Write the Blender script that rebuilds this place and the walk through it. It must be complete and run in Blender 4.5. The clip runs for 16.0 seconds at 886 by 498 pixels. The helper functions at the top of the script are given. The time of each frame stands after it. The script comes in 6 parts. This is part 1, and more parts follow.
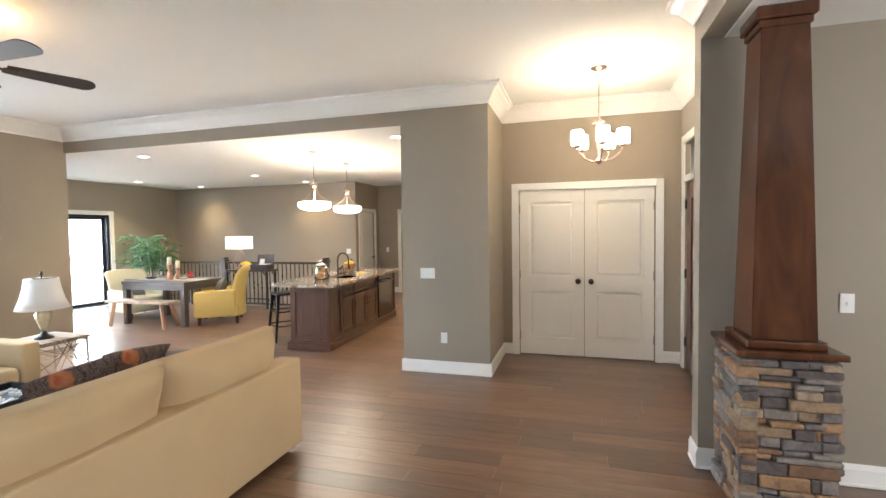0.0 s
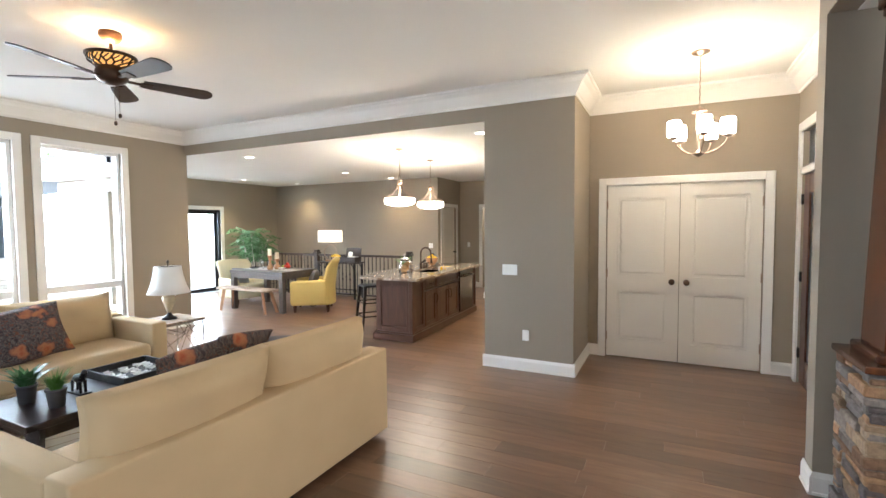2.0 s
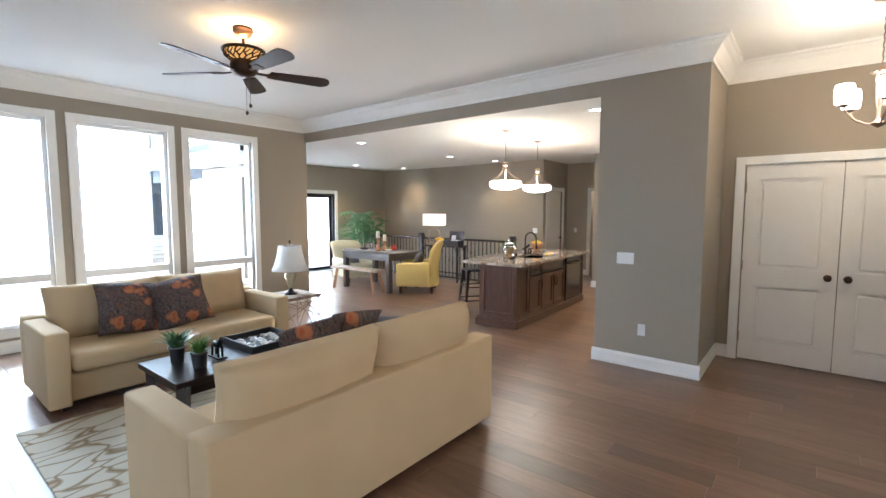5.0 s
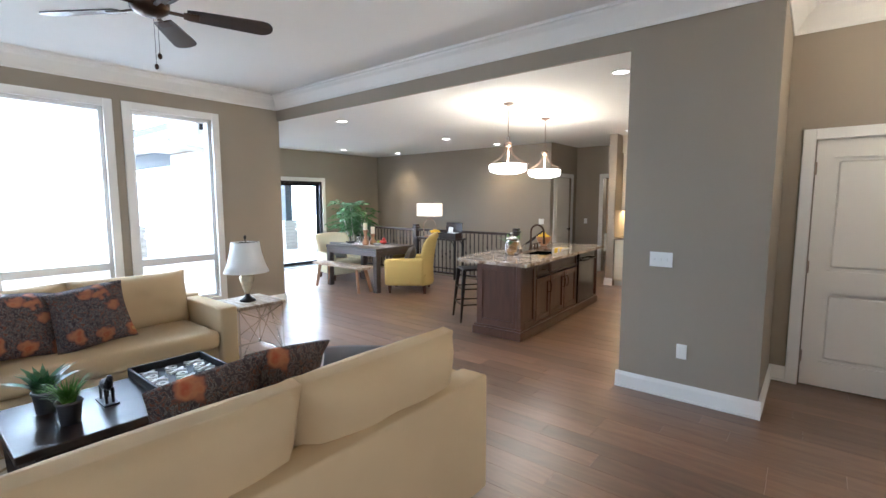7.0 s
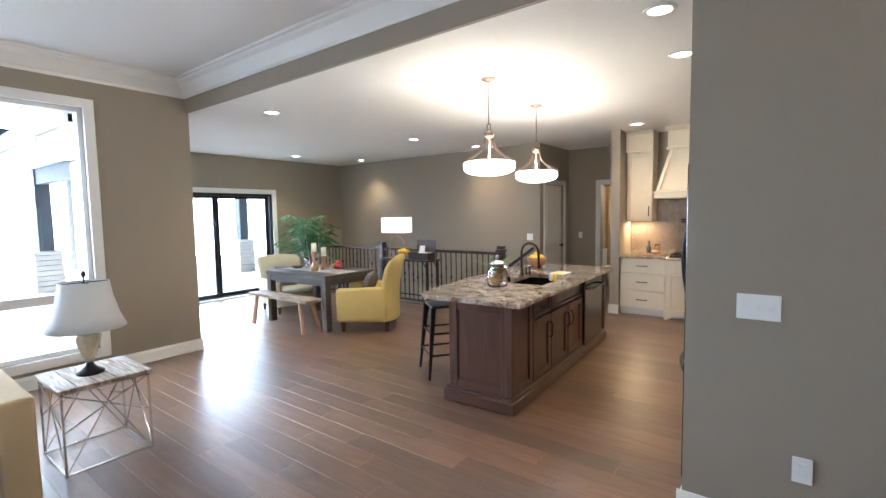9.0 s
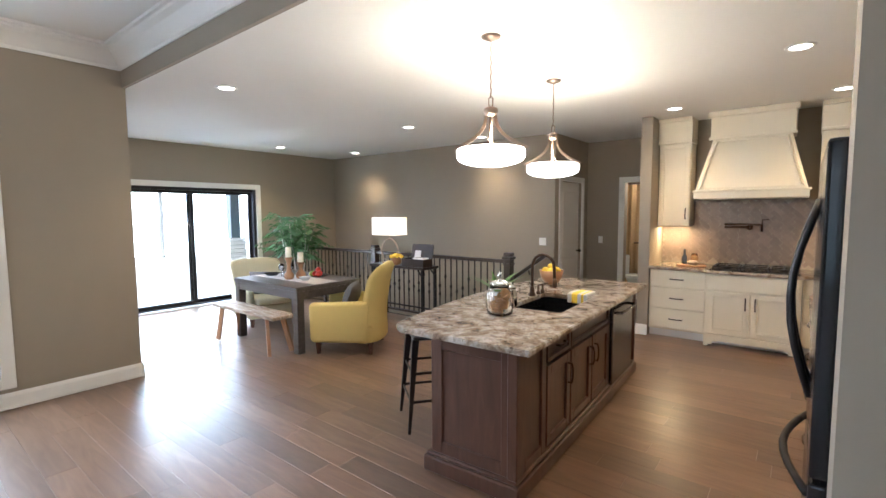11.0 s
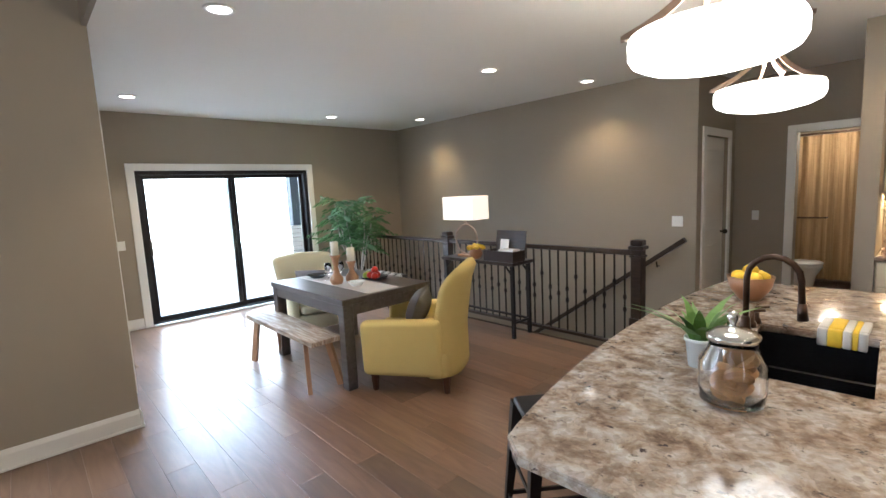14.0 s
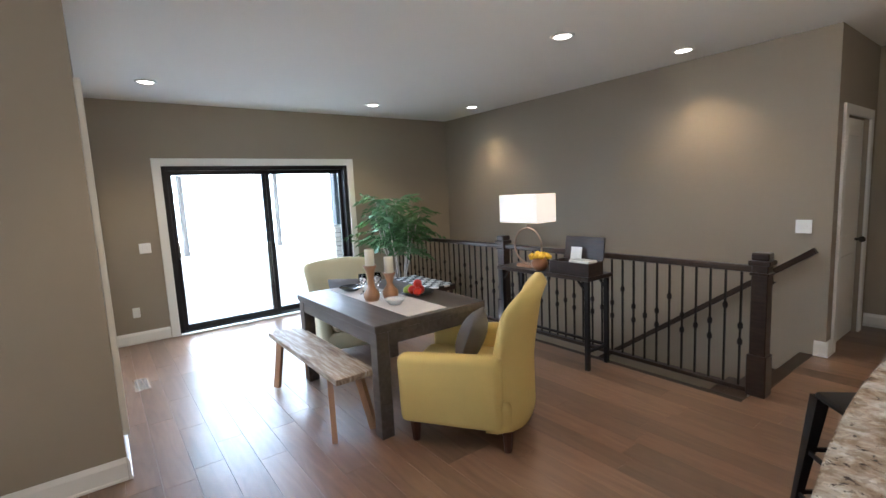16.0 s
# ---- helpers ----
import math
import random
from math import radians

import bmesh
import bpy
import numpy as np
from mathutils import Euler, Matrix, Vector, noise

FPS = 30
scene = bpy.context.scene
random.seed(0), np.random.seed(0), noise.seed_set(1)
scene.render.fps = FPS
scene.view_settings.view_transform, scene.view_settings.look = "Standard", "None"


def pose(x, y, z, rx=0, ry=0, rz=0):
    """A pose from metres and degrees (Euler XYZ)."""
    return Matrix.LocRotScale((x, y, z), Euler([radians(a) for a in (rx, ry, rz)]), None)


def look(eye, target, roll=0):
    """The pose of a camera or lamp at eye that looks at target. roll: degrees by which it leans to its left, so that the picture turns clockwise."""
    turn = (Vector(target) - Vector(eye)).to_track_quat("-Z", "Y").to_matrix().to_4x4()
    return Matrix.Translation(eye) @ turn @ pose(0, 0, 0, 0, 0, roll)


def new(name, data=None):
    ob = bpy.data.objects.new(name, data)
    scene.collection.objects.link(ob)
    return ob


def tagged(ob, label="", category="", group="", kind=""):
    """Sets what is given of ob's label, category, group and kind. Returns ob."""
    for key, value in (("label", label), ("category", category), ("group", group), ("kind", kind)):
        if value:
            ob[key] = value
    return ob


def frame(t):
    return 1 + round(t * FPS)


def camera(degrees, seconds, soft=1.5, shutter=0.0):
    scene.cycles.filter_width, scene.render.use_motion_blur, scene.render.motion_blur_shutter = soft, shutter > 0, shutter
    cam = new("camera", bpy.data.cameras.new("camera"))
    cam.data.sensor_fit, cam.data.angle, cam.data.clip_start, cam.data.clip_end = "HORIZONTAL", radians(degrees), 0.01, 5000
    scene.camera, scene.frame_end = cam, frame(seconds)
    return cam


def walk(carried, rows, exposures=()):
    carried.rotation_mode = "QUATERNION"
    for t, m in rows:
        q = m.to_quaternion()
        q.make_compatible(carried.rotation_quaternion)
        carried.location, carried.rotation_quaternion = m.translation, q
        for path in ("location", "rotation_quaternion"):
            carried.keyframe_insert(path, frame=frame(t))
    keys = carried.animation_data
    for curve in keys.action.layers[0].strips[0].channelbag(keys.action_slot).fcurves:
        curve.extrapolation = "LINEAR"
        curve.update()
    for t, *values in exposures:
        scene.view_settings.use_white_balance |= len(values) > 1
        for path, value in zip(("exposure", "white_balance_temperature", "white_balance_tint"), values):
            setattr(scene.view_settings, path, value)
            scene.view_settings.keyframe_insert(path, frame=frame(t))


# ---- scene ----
cam = camera(88.1, 16.0)
PATH = [
    (0, (0.64, 1.268, 1.548), (0.083, 3.187, 1.469), -0.8),
    (0.5, (0.632, 1.25, 1.564), (0.002, 3.146, 1.473), -0.5),
    (1, (0.633, 1.272, 1.565), (-0.072, 3.141, 1.473), -0.3),
    (1.5, (0.628, 1.256, 1.57), (-0.159, 3.093, 1.472), -0.2),
    (2, (0.622, 1.246, 1.564), (-0.259, 3.038, 1.465), -0.4),
    (2.5, (0.606, 1.233, 1.567), (-0.37, 2.976, 1.459), -0.6),
    (3, (0.606, 1.231, 1.576), (-0.455, 2.923, 1.454), -0.6),
    (3.5, (0.599, 1.232, 1.571), (-0.534, 2.875, 1.441), -0.6),
    (4, (0.589, 1.224, 1.571), (-0.601, 2.826, 1.437), -0.5),
    (6.5, (0.187, 1.88, 1.534), (-1.084, 3.411, 1.33), 0.2),
    (7, (0.005, 2.193, 1.549), (-1.251, 3.735, 1.338), -0.1),
    (7.5, (-0.214, 2.536, 1.551), (-1.458, 4.089, 1.35), -0.4),
    (8, (-0.415, 2.911, 1.551), (-1.634, 4.486, 1.374), -0.9),
    (8.5, (-0.624, 3.245, 1.536), (-1.824, 4.837, 1.375), -1.1),
    (9, (-0.816, 3.542, 1.528), (-2.017, 5.135, 1.377), -1.0),
    (11.5, (-1.415, 4.635, 1.571), (-2.673, 6.181, 1.408), -0.3),
    (12, (-1.585, 4.803, 1.576), (-2.881, 6.318, 1.42), -1.0),
    (12.5, (-1.796, 4.98, 1.57), (-3.12, 6.471, 1.415), -1.7),
    (13, (-2.033, 5.188, 1.567), (-3.392, 6.644, 1.38), -2.3),
    (13.5, (-2.263, 5.387, 1.547), (-3.682, 6.778, 1.325), -2.7),
    (14, (-2.487, 5.553, 1.55), (-3.945, 6.899, 1.304), -2.8),
    (14.5, (-2.688, 5.753, 1.585), (-4.215, 7.019, 1.33), -3.5),
    (15, (-2.865, 5.894, 1.543), (-4.431, 7.116, 1.308), -3.7),
    (15.5, (-3.028, 5.984, 1.548), (-4.607, 7.188, 1.308), -3.4),
    (16, (-3.152, 6.048, 1.549), (-4.741, 7.238, 1.303), -2.8),
]
EXPO = [(0, 0.95, 6000, 10), (4, 0.66, 5650, 10), (8, 0.42, 5350, 10), (12.5, 0.42, 5600, 10), (14, 0.14, 5550, 10), (16, -0.03, 5450, 10)]
walk(cam, [(t, look(eye, target, roll)) for t, eye, target, roll in PATH], EXPO)

# ---- world and daylight ----
world = bpy.data.worlds.new("world")
scene.world = world
world.use_nodes = True
wn = world.node_tree.nodes
sky = wn.new("ShaderNodeTexSky")
sky.sky_type, sky.sun_disc = "NISHITA", False
sky.sun_elevation, sky.sun_rotation = radians(50), radians(200)
sky.air_density, sky.dust_density = 1.0, 4.0
wn["Background"].inputs[1].default_value = 0.12
world.node_tree.links.new(sky.outputs[0], wn["Background"].inputs[0])
sun = new("sun", bpy.data.lights.new("sun", "SUN"))
sun.data.energy, sun.data.angle, sun.data.color = 1.4, radians(12), (1, 0.96, 0.9)
sun.matrix_world = look((0, 0, 20), (6, 12, 0))


def area(name, eye, target, w, h, watts, color):
    ob = new(name, bpy.data.lights.new(name, "AREA"))
    ob.data.shape, ob.data.size, ob.data.size_y = "RECTANGLE", w, h
    ob.data.energy, ob.data.color = watts, color
    ob.matrix_world = look(eye, target)
    return ob


DAY = (0.70, 0.86, 1.0)
# sky light falling in steeply through the openings
area("window_daylight", (-7.15, 3.4, 3.15), (-4.6, 3.4, 0.6), 3.6, 1.0, 420, DAY)
area("door_daylight", (-10.25, 7.85, 2.2), (-7.6, 7.85, 0.5), 2.3, 0.6, 240, DAY)
# added fill lamp in an assumed south window, out of view
area("added_south_fill", (-2.0, -1.33, 1.4), (-2.0, 3, 0.9), 3.0, 1.9, 20, DAY)
# added warm fill to lift column and front floor; no such window seen
area("added_east_fill", (5.25, 2.0, 1.5), (0, 2.0, 1.2), 1.9, 1.7, 78, (1, 0.95, 0.88))

# ---- materials ----


def material(name, color, rough=0.6, metal=0.0, var=0.08, scale=6.0, bump=0.0, bscale=120.0, coat=0.0, emit=0.0, ecol=None, stretch=None, rnd=0.0):
    """Principled paint with two scales of mottling and a fine relief."""
    m = bpy.data.materials.new(name)
    m.use_nodes = True
    n, l = m.node_tree.nodes, m.node_tree.links
    p = n["Principled BSDF"]
    p.inputs["Roughness"].default_value, p.inputs["Metallic"].default_value = rough, metal
    p.inputs["Coat Weight"].default_value = coat
    tc, mp = n.new("ShaderNodeTexCoord"), n.new("ShaderNodeMapping")
    l.new(tc.outputs["Object"], mp.inputs[0])
    if stretch:
        mp.inputs["Scale"].default_value = stretch
    if rnd:
        oi, ad = n.new("ShaderNodeObjectInfo"), n.new("ShaderNodeVectorMath")
        ad.operation = "MULTIPLY_ADD"
        l.new(oi.outputs["Random"], ad.inputs[0])
        ad.inputs[1].default_value = (37, 91, 13)
        l.new(tc.outputs["Object"], ad.inputs[2])
        l.new(ad.outputs[0], mp.inputs[0])
    big, fine = n.new("ShaderNodeTexNoise"), n.new("ShaderNodeTexNoise")
    big.inputs["Scale"].default_value, fine.inputs["Scale"].default_value = scale, bscale
    big.inputs["Detail"].default_value, fine.inputs["Detail"].default_value = 5, 4
    for t in (big, fine):
        l.new(mp.outputs[0], t.inputs["Vector"])
    mixf = n.new("ShaderNodeMath")
    mixf.operation = "MULTIPLY_ADD"
    l.new(fine.outputs[0], mixf.inputs[0])
    mixf.inputs[1].default_value = 0.4
    l.new(big.outputs[0], mixf.inputs[2])
    ramp = n.new("ShaderNodeValToRGB")
    ramp.color_ramp.elements[0].position, ramp.color_ramp.elements[1].position = 0.4, 1.0
    ramp.color_ramp.elements[0].color = (*[c * (1 - var) for c in color], 1)
    ramp.color_ramp.elements[1].color = (*[min(1, c * (1 + var)) for c in color], 1)
    l.new(mixf.outputs[0], ramp.inputs[0])
    out = ramp.outputs[0]
    if rnd:
        hs = n.new("ShaderNodeHueSaturation")
        mr = n.new("ShaderNodeMapRange")
        mr.inputs[3].default_value, mr.inputs[4].default_value = 1 - rnd, 1 + rnd
        l.new(oi.outputs["Random"], mr.inputs[0])
        l.new(mr.outputs[0], hs.inputs["Value"])
        l.new(out, hs.inputs["Color"])
        out = hs.outputs[0]
    l.new(out, p.inputs["Base Color"])
    if bump:
        b = n.new("ShaderNodeBump")
        b.inputs["Strength"].default_value, b.inputs["Distance"].default_value = bump, 0.002
        l.new(fine.outputs[0], b.inputs["Height"])
        l.new(b.outputs[0], p.inputs["Normal"])
    if emit:
        p.inputs["Emission Color"].default_value = (*(ecol or color), 1)
        p.inputs["Emission Strength"].default_value = emit
    return m


def ramp_material(name, stops, scale, rough, kind="noise", stretch=(1, 1, 1), detail=6, distort=0.0, bump=0.0, rnd=0.0, coat=0.0, feature="F1", nrough=0.5):
    """A patterned surface: a texture through a colour ramp."""
    m = bpy.data.materials.new(name)
    m.use_nodes = True
    n, l = m.node_tree.nodes, m.node_tree.links
    p = n["Principled BSDF"]
    p.inputs["Roughness"].default_value, p.inputs["Coat Weight"].default_value = rough, coat
    tc, mp = n.new("ShaderNodeTexCoord"), n.new("ShaderNodeMapping")
    mp.inputs["Scale"].default_value = stretch
    src = tc.outputs["Object"]
    if rnd:
        oi, ad = n.new("ShaderNodeObjectInfo"), n.new("ShaderNodeVectorMath")
        ad.operation = "MULTIPLY_ADD"
        l.new(oi.outputs["Random"], ad.inputs[0])
        ad.inputs[1].default_value = (37, 91, 13)
        l.new(src, ad.inputs[2])
        src = ad.outputs[0]
    l.new(src, mp.inputs[0])
    if kind == "voronoi":
        t = n.new("ShaderNodeTexVoronoi")
        t.inputs["Scale"].default_value, t.feature = scale, feature
        val = t.outputs["Distance"]
        nz, mx = n.new("ShaderNodeTexNoise"), n.new("ShaderNodeVectorMath")
        nz.inputs["Scale"].default_value = 3.0
        mx.operation = "MULTIPLY_ADD"
        mx.inputs[1].default_value = (0.35, 0.35, 0.0)
        l.new(mp.outputs[0], nz.inputs["Vector"])
        l.new(nz.outputs["Color"], mx.inputs[0])
        l.new(mp.outputs[0], mx.inputs[2])
        warped = mx.outputs[0]
    else:
        t = n.new("ShaderNodeTexNoise")
        t.inputs["Scale"].default_value, t.inputs["Detail"].default_value, t.inputs["Distortion"].default_value = scale, detail, distort
        t.inputs["Roughness"].default_value = nrough
        val = t.outputs[0]
    l.new(warped if kind == "voronoi" else mp.outputs[0], t.inputs["Vector"])
    ramp = n.new("ShaderNodeValToRGB")
    e = ramp.color_ramp.elements
    while len(e) < len(stops):
        e.new(0.5)
    for i, (pos, c) in enumerate(stops):
        e[i].position, e[i].color = pos, (*c, 1)
    l.new(val, ramp.inputs[0])
    out = ramp.outputs[0]
    if rnd:
        hs, mr = n.new("ShaderNodeHueSaturation"), n.new("ShaderNodeMapRange")
        mr.inputs[3].default_value, mr.inputs[4].default_value = 1 - rnd, 1 + rnd
        l.new(oi.outputs["Random"], mr.inputs[0])
        l.new(mr.outputs[0], hs.inputs["Value"])
        l.new(out, hs.inputs["Color"])
        out = hs.outputs[0]
    l.new(out, p.inputs["Base Color"])
    if bump:
        b = n.new("ShaderNodeBump")
        b.inputs["Strength"].default_value, b.inputs["Distance"].default_value = bump, 0.003
        l.new(val, b.inputs["Height"])
        l.new(b.outputs[0], p.inputs["Normal"])
    return m


def glass(name, tint=(1, 1, 1), rough=0.0):
    m = bpy.data.materials.new(name)
    m.use_nodes = True
    p = m.node_tree.nodes["Principled BSDF"]
    p.inputs["Base Color"].default_value = (*tint, 1)
    p.inputs["Transmission Weight"].default_value, p.inputs["Roughness"].default_value, p.inputs["IOR"].default_value = 1, rough, 1.45
    return m


def layered(name, rough):
    """An empty surface with its node helpers: (material, nodes, links, shader, object coordinates)."""
    m = bpy.data.materials.new(name)
    m.use_nodes = True
    n, l = m.node_tree.nodes, m.node_tree.links
    p = n["Principled BSDF"]
    p.inputs["Roughness"].default_value = rough
    return m, n, l, p, n.new("ShaderNodeTexCoord").outputs["Object"]


def ramp_node(n, l, src, stops, steps=False):
    r = n.new("ShaderNodeValToRGB")
    e = r.color_ramp.elements
    while len(e) < len(stops):
        e.new(0.5)
    for i, (pos, c) in enumerate(stops):
        e[i].position, e[i].color = pos, (*c, 1)
    if steps:
        r.color_ramp.interpolation = "CONSTANT"
    l.new(src, r.inputs[0])
    return r.outputs[0]


def mixed(n, l, kind, fac, a, b):
    x = n.new("ShaderNodeMix")
    x.data_type, x.blend_type = "RGBA", kind
    if isinstance(fac, float):
        x.inputs[0].default_value = fac
    else:
        l.new(fac, x.inputs[0])
    l.new(a, x.inputs[6])
    l.new(b, x.inputs[7])
    return x.outputs[2]


def noise_node(n, l, src, scale, detail=6, rough=0.6, distort=0.0):
    t = n.new("ShaderNodeTexNoise")
    t.inputs["Scale"].default_value, t.inputs["Detail"].default_value = scale, detail
    t.inputs["Roughness"].default_value, t.inputs["Distortion"].default_value = rough, distort
    l.new(src, t.inputs["Vector"])
    return t.outputs[0]


def granite():
    """Drifts of cream, taupe and grey with dark mineral flecks."""
    m, n, l, p, co = layered("granite", 0.1)
    drift = noise_node(n, l, co, 10, 9, 0.66, 0.4)
    base = ramp_node(n, l, drift, [(0.32, (0.12, 0.08, 0.055)), (0.42, (0.25, 0.18, 0.125)), (0.52, (0.38, 0.32, 0.26)), (0.62, (0.50, 0.46, 0.415)), (0.72, (0.29, 0.235, 0.195))])
    v = n.new("ShaderNodeTexVoronoi")
    v.inputs["Scale"].default_value = 55
    l.new(co, v.inputs["Vector"])
    crystal = ramp_node(n, l, v.outputs["Color"], [(0.0, (0.55, 0.5, 0.46)), (0.5, (0.95, 0.92, 0.9)), (1.0, (1.25, 1.22, 1.18))])
    base = mixed(n, l, "MULTIPLY", 0.75, base, crystal)
    fleck = noise_node(n, l, co, 26, 5, 0.7, 0.3)
    dark = ramp_node(n, l, fleck, [(0.0, (1, 1, 1)), (0.34, (1, 1, 1)), (0.40, (0, 0, 0))])
    ink = n.new("ShaderNodeRGB")
    ink.outputs[0].default_value = (0.055, 0.04, 0.035, 1)
    l.new(mixed(n, l, "MIX", dark, base, ink.outputs[0]), p.inputs["Base Color"])
    return m


def blossom_fabric():
    """Dark cloth with large orange blossoms and grey-green leaf scrolls."""
    m, n, l, p, co = layered("floral_fabric", 0.9)
    wob = n.new("ShaderNodeTexNoise")
    wob.inputs["Scale"].default_value, wob.inputs["Detail"].default_value = 16, 2
    l.new(co, wob.inputs["Vector"])
    ad = n.new("ShaderNodeVectorMath")
    ad.operation = "MULTIPLY_ADD"
    ad.inputs[1].default_value = (0.10, 0.10, 0.10)
    l.new(wob.outputs["Color"], ad.inputs[0])
    l.new(co, ad.inputs[2])
    v = n.new("ShaderNodeTexVoronoi")
    v.inputs["Scale"].default_value = 4.8
    l.new(ad.outputs[0], v.inputs["Vector"])
    flower = ramp_node(n, l, v.outputs["Distance"], [(0.0, (0.50, 0.30, 0.10)), (0.10, (0.36, 0.08, 0.035)), (0.19, (0.42, 0.17, 0.075)), (0.27, (0.28, 0.10, 0.06)), (0.33, (0.05, 0.035, 0.04))])
    leafy = noise_node(n, l, co, 30, 3, 0.5, 2.5)
    ground = ramp_node(n, l, leafy, [(0.36, (0.04, 0.028, 0.033)), (0.48, (0.07, 0.05, 0.05)), (0.53, (0.22, 0.20, 0.17)), (0.57, (0.06, 0.045, 0.045)), (0.64, (0.17, 0.06, 0.035))])
    edge = ramp_node(n, l, v.outputs["Distance"], [(0.0, (0, 0, 0)), (0.25, (0, 0, 0)), (0.36, (1, 1, 1))])
    l.new(mixed(n, l, "MIX", edge, flower, ground), p.inputs["Base Color"])
    return m


def ledge_stone():
    """Split ledge stone: each piece grey, tan, rust or brown, mottled and rough."""
    m, n, l, p, co = layered("ledge_stone", 0.85)
    oi = n.new("ShaderNodeObjectInfo")
    tone = ramp_node(n, l, oi.outputs["Random"], [(0.0, (0.17, 0.15, 0.14)), (0.2, (0.30, 0.21, 0.13)), (0.36, (0.12, 0.10, 0.095)), (0.52, (0.34, 0.20, 0.105)), (0.66, (0.24, 0.21, 0.185)), (0.82, (0.20, 0.115, 0.065)), (0.92, (0.38, 0.29, 0.2))], True)
    mott = noise_node(n, l, co, 22, 8, 0.7)
    shade = ramp_node(n, l, mott, [(0.3, (0.5, 0.47, 0.45)), (0.55, (1, 1, 1)), (0.75, (1.35, 1.25, 1.15))])
    l.new(mixed(n, l, "MULTIPLY", 0.9, tone, shade), p.inputs["Base Color"])
    b = n.new("ShaderNodeBump")
    b.inputs["Strength"].default_value, b.inputs["Distance"].default_value = 0.8, 0.01
    l.new(mott, b.inputs["Height"])
    l.new(b.outputs[0], p.inputs["Normal"])
    return m


M = {}
M["wall"] = material("taupe_wall_paint", (0.305, 0.262, 0.205), 0.75, var=0.03, scale=1.2, bump=0.12, bscale=260)
M["ceil"] = material("ceiling_paint", (0.80, 0.79, 0.75), 0.9, var=0.02, scale=1.0, bump=0.15, bscale=200)
M["trim"] = material("white_trim_paint", (0.80, 0.79, 0.76), 0.35, var=0.02, scale=3)
M["door"] = material("white_door_paint", (0.80, 0.77, 0.71), 0.4, var=0.02, scale=2, bump=0.05)
M["cream"] = material("cream_cabinet_paint", (0.80, 0.72, 0.56), 0.4, var=0.03, scale=3)
M["plank"] = ramp_material("hickory_plank", [(0.2, (0.112, 0.059, 0.034)), (0.5, (0.163, 0.09, 0.053)), (0.8, (0.215, 0.126, 0.076))], 2.2, 0.34, stretch=(0.8, 6, 6), distort=1.6, bump=0.03, rnd=0.3, coat=0.45)
M["plank"].node_tree.nodes["Principled BSDF"].inputs["Coat Roughness"].default_value = 0.3
M["espresso"] = ramp_material("dark_espresso_wood", [(0.3, (0.016, 0.009, 0.007)), (0.7, (0.04, 0.022, 0.016))], 4, 0.3, stretch=(2, 2, 12), distort=0.6)
M["island"] = ramp_material("brown_stained_cherry", [(0.3, (0.06, 0.026, 0.017)), (0.55, (0.088, 0.04, 0.025)), (0.8, (0.125, 0.06, 0.038))], 3, 0.32, stretch=(5, 5, 0.8), distort=1.0)
M["column"] = ramp_material("red_brown_column_wood", [(0.3, (0.045, 0.014, 0.006)), (0.55, (0.085, 0.028, 0.011)), (0.8, (0.14, 0.052, 0.02))], 2, 0.25, stretch=(3, 3, 0.7), distort=1.4, coat=0.3)
M["granite"] = granite()
M["sofa"] = material("tan_linen", (0.57, 0.425, 0.245), 0.9, var=0.06, scale=3, bump=0.4, bscale=500)
M["yellow"] = material("yellow_upholstery", (0.66, 0.50, 0.165), 0.9, var=0.05, scale=4, bump=0.3, bscale=500)
M["ivory"] = material("pale_cream_upholstery", (0.66, 0.60, 0.40), 0.9, var=0.05, scale=4, bump=0.3, bscale=500)
M["floral"] = blossom_fabric()
M["rug"] = ramp_material("scrolled_rug", [(0.0, (0.24, 0.17, 0.09)), (0.03, (0.36, 0.28, 0.17)), (0.06, (0.58, 0.53, 0.42)), (1.0, (0.64, 0.59, 0.48))], 7, 0.95, kind="voronoi", stretch=(1, 0.45, 1), feature="DISTANCE_TO_EDGE")
M["greytable"] = ramp_material("grey_brown_table_wood", [(0.3, (0.062, 0.05, 0.045)), (0.7, (0.105, 0.088, 0.078))], 3, 0.35, stretch=(1, 8, 8), distort=0.8)
M["bench"] = ramp_material("weathered_light_wood", [(0.3, (0.19, 0.12, 0.075)), (0.5, (0.36, 0.27, 0.19)), (0.72, (0.58, 0.52, 0.43))], 4, 0.6, stretch=(1, 9, 4), distort=1.2, bump=0.2)
M["iron"] = material("black_iron", (0.02, 0.018, 0.018), 0.42, metal=0.6, var=0.2, scale=20)
M["bronze"] = material("oil_rubbed_bronze", (0.075, 0.045, 0.03), 0.35, metal=0.85, var=0.2, scale=15)
M["nickel"] = material("brushed_bronze_nickel", (0.34, 0.25, 0.19), 0.3, metal=1.0, var=0.1, scale=15)
M["chrome"] = material("chrome", (0.7, 0.69, 0.67), 0.12, metal=1.0, var=0.03)
M["steel"] = material("dark_stainless_steel", (0.16, 0.145, 0.135), 0.24, metal=1.0, var=0.06, scale=3, stretch=(1, 1, 30))
M["blackgloss"] = material("black_gloss", (0.012, 0.012, 0.014), 0.15, var=0.1)
M["black"] = material("matt_black", (0.02, 0.02, 0.02), 0.6, var=0.15)
M["shade"] = material("lit_frosted_glass", (0.9, 0.88, 0.82), 0.5, var=0.01, emit=11.0, ecol=(1.0, 0.91, 0.76))
M["shade2"] = material("lit_bowl_glass", (0.9, 0.88, 0.82), 0.5, var=0.01, emit=8.0, ecol=(1.0, 0.91, 0.76))
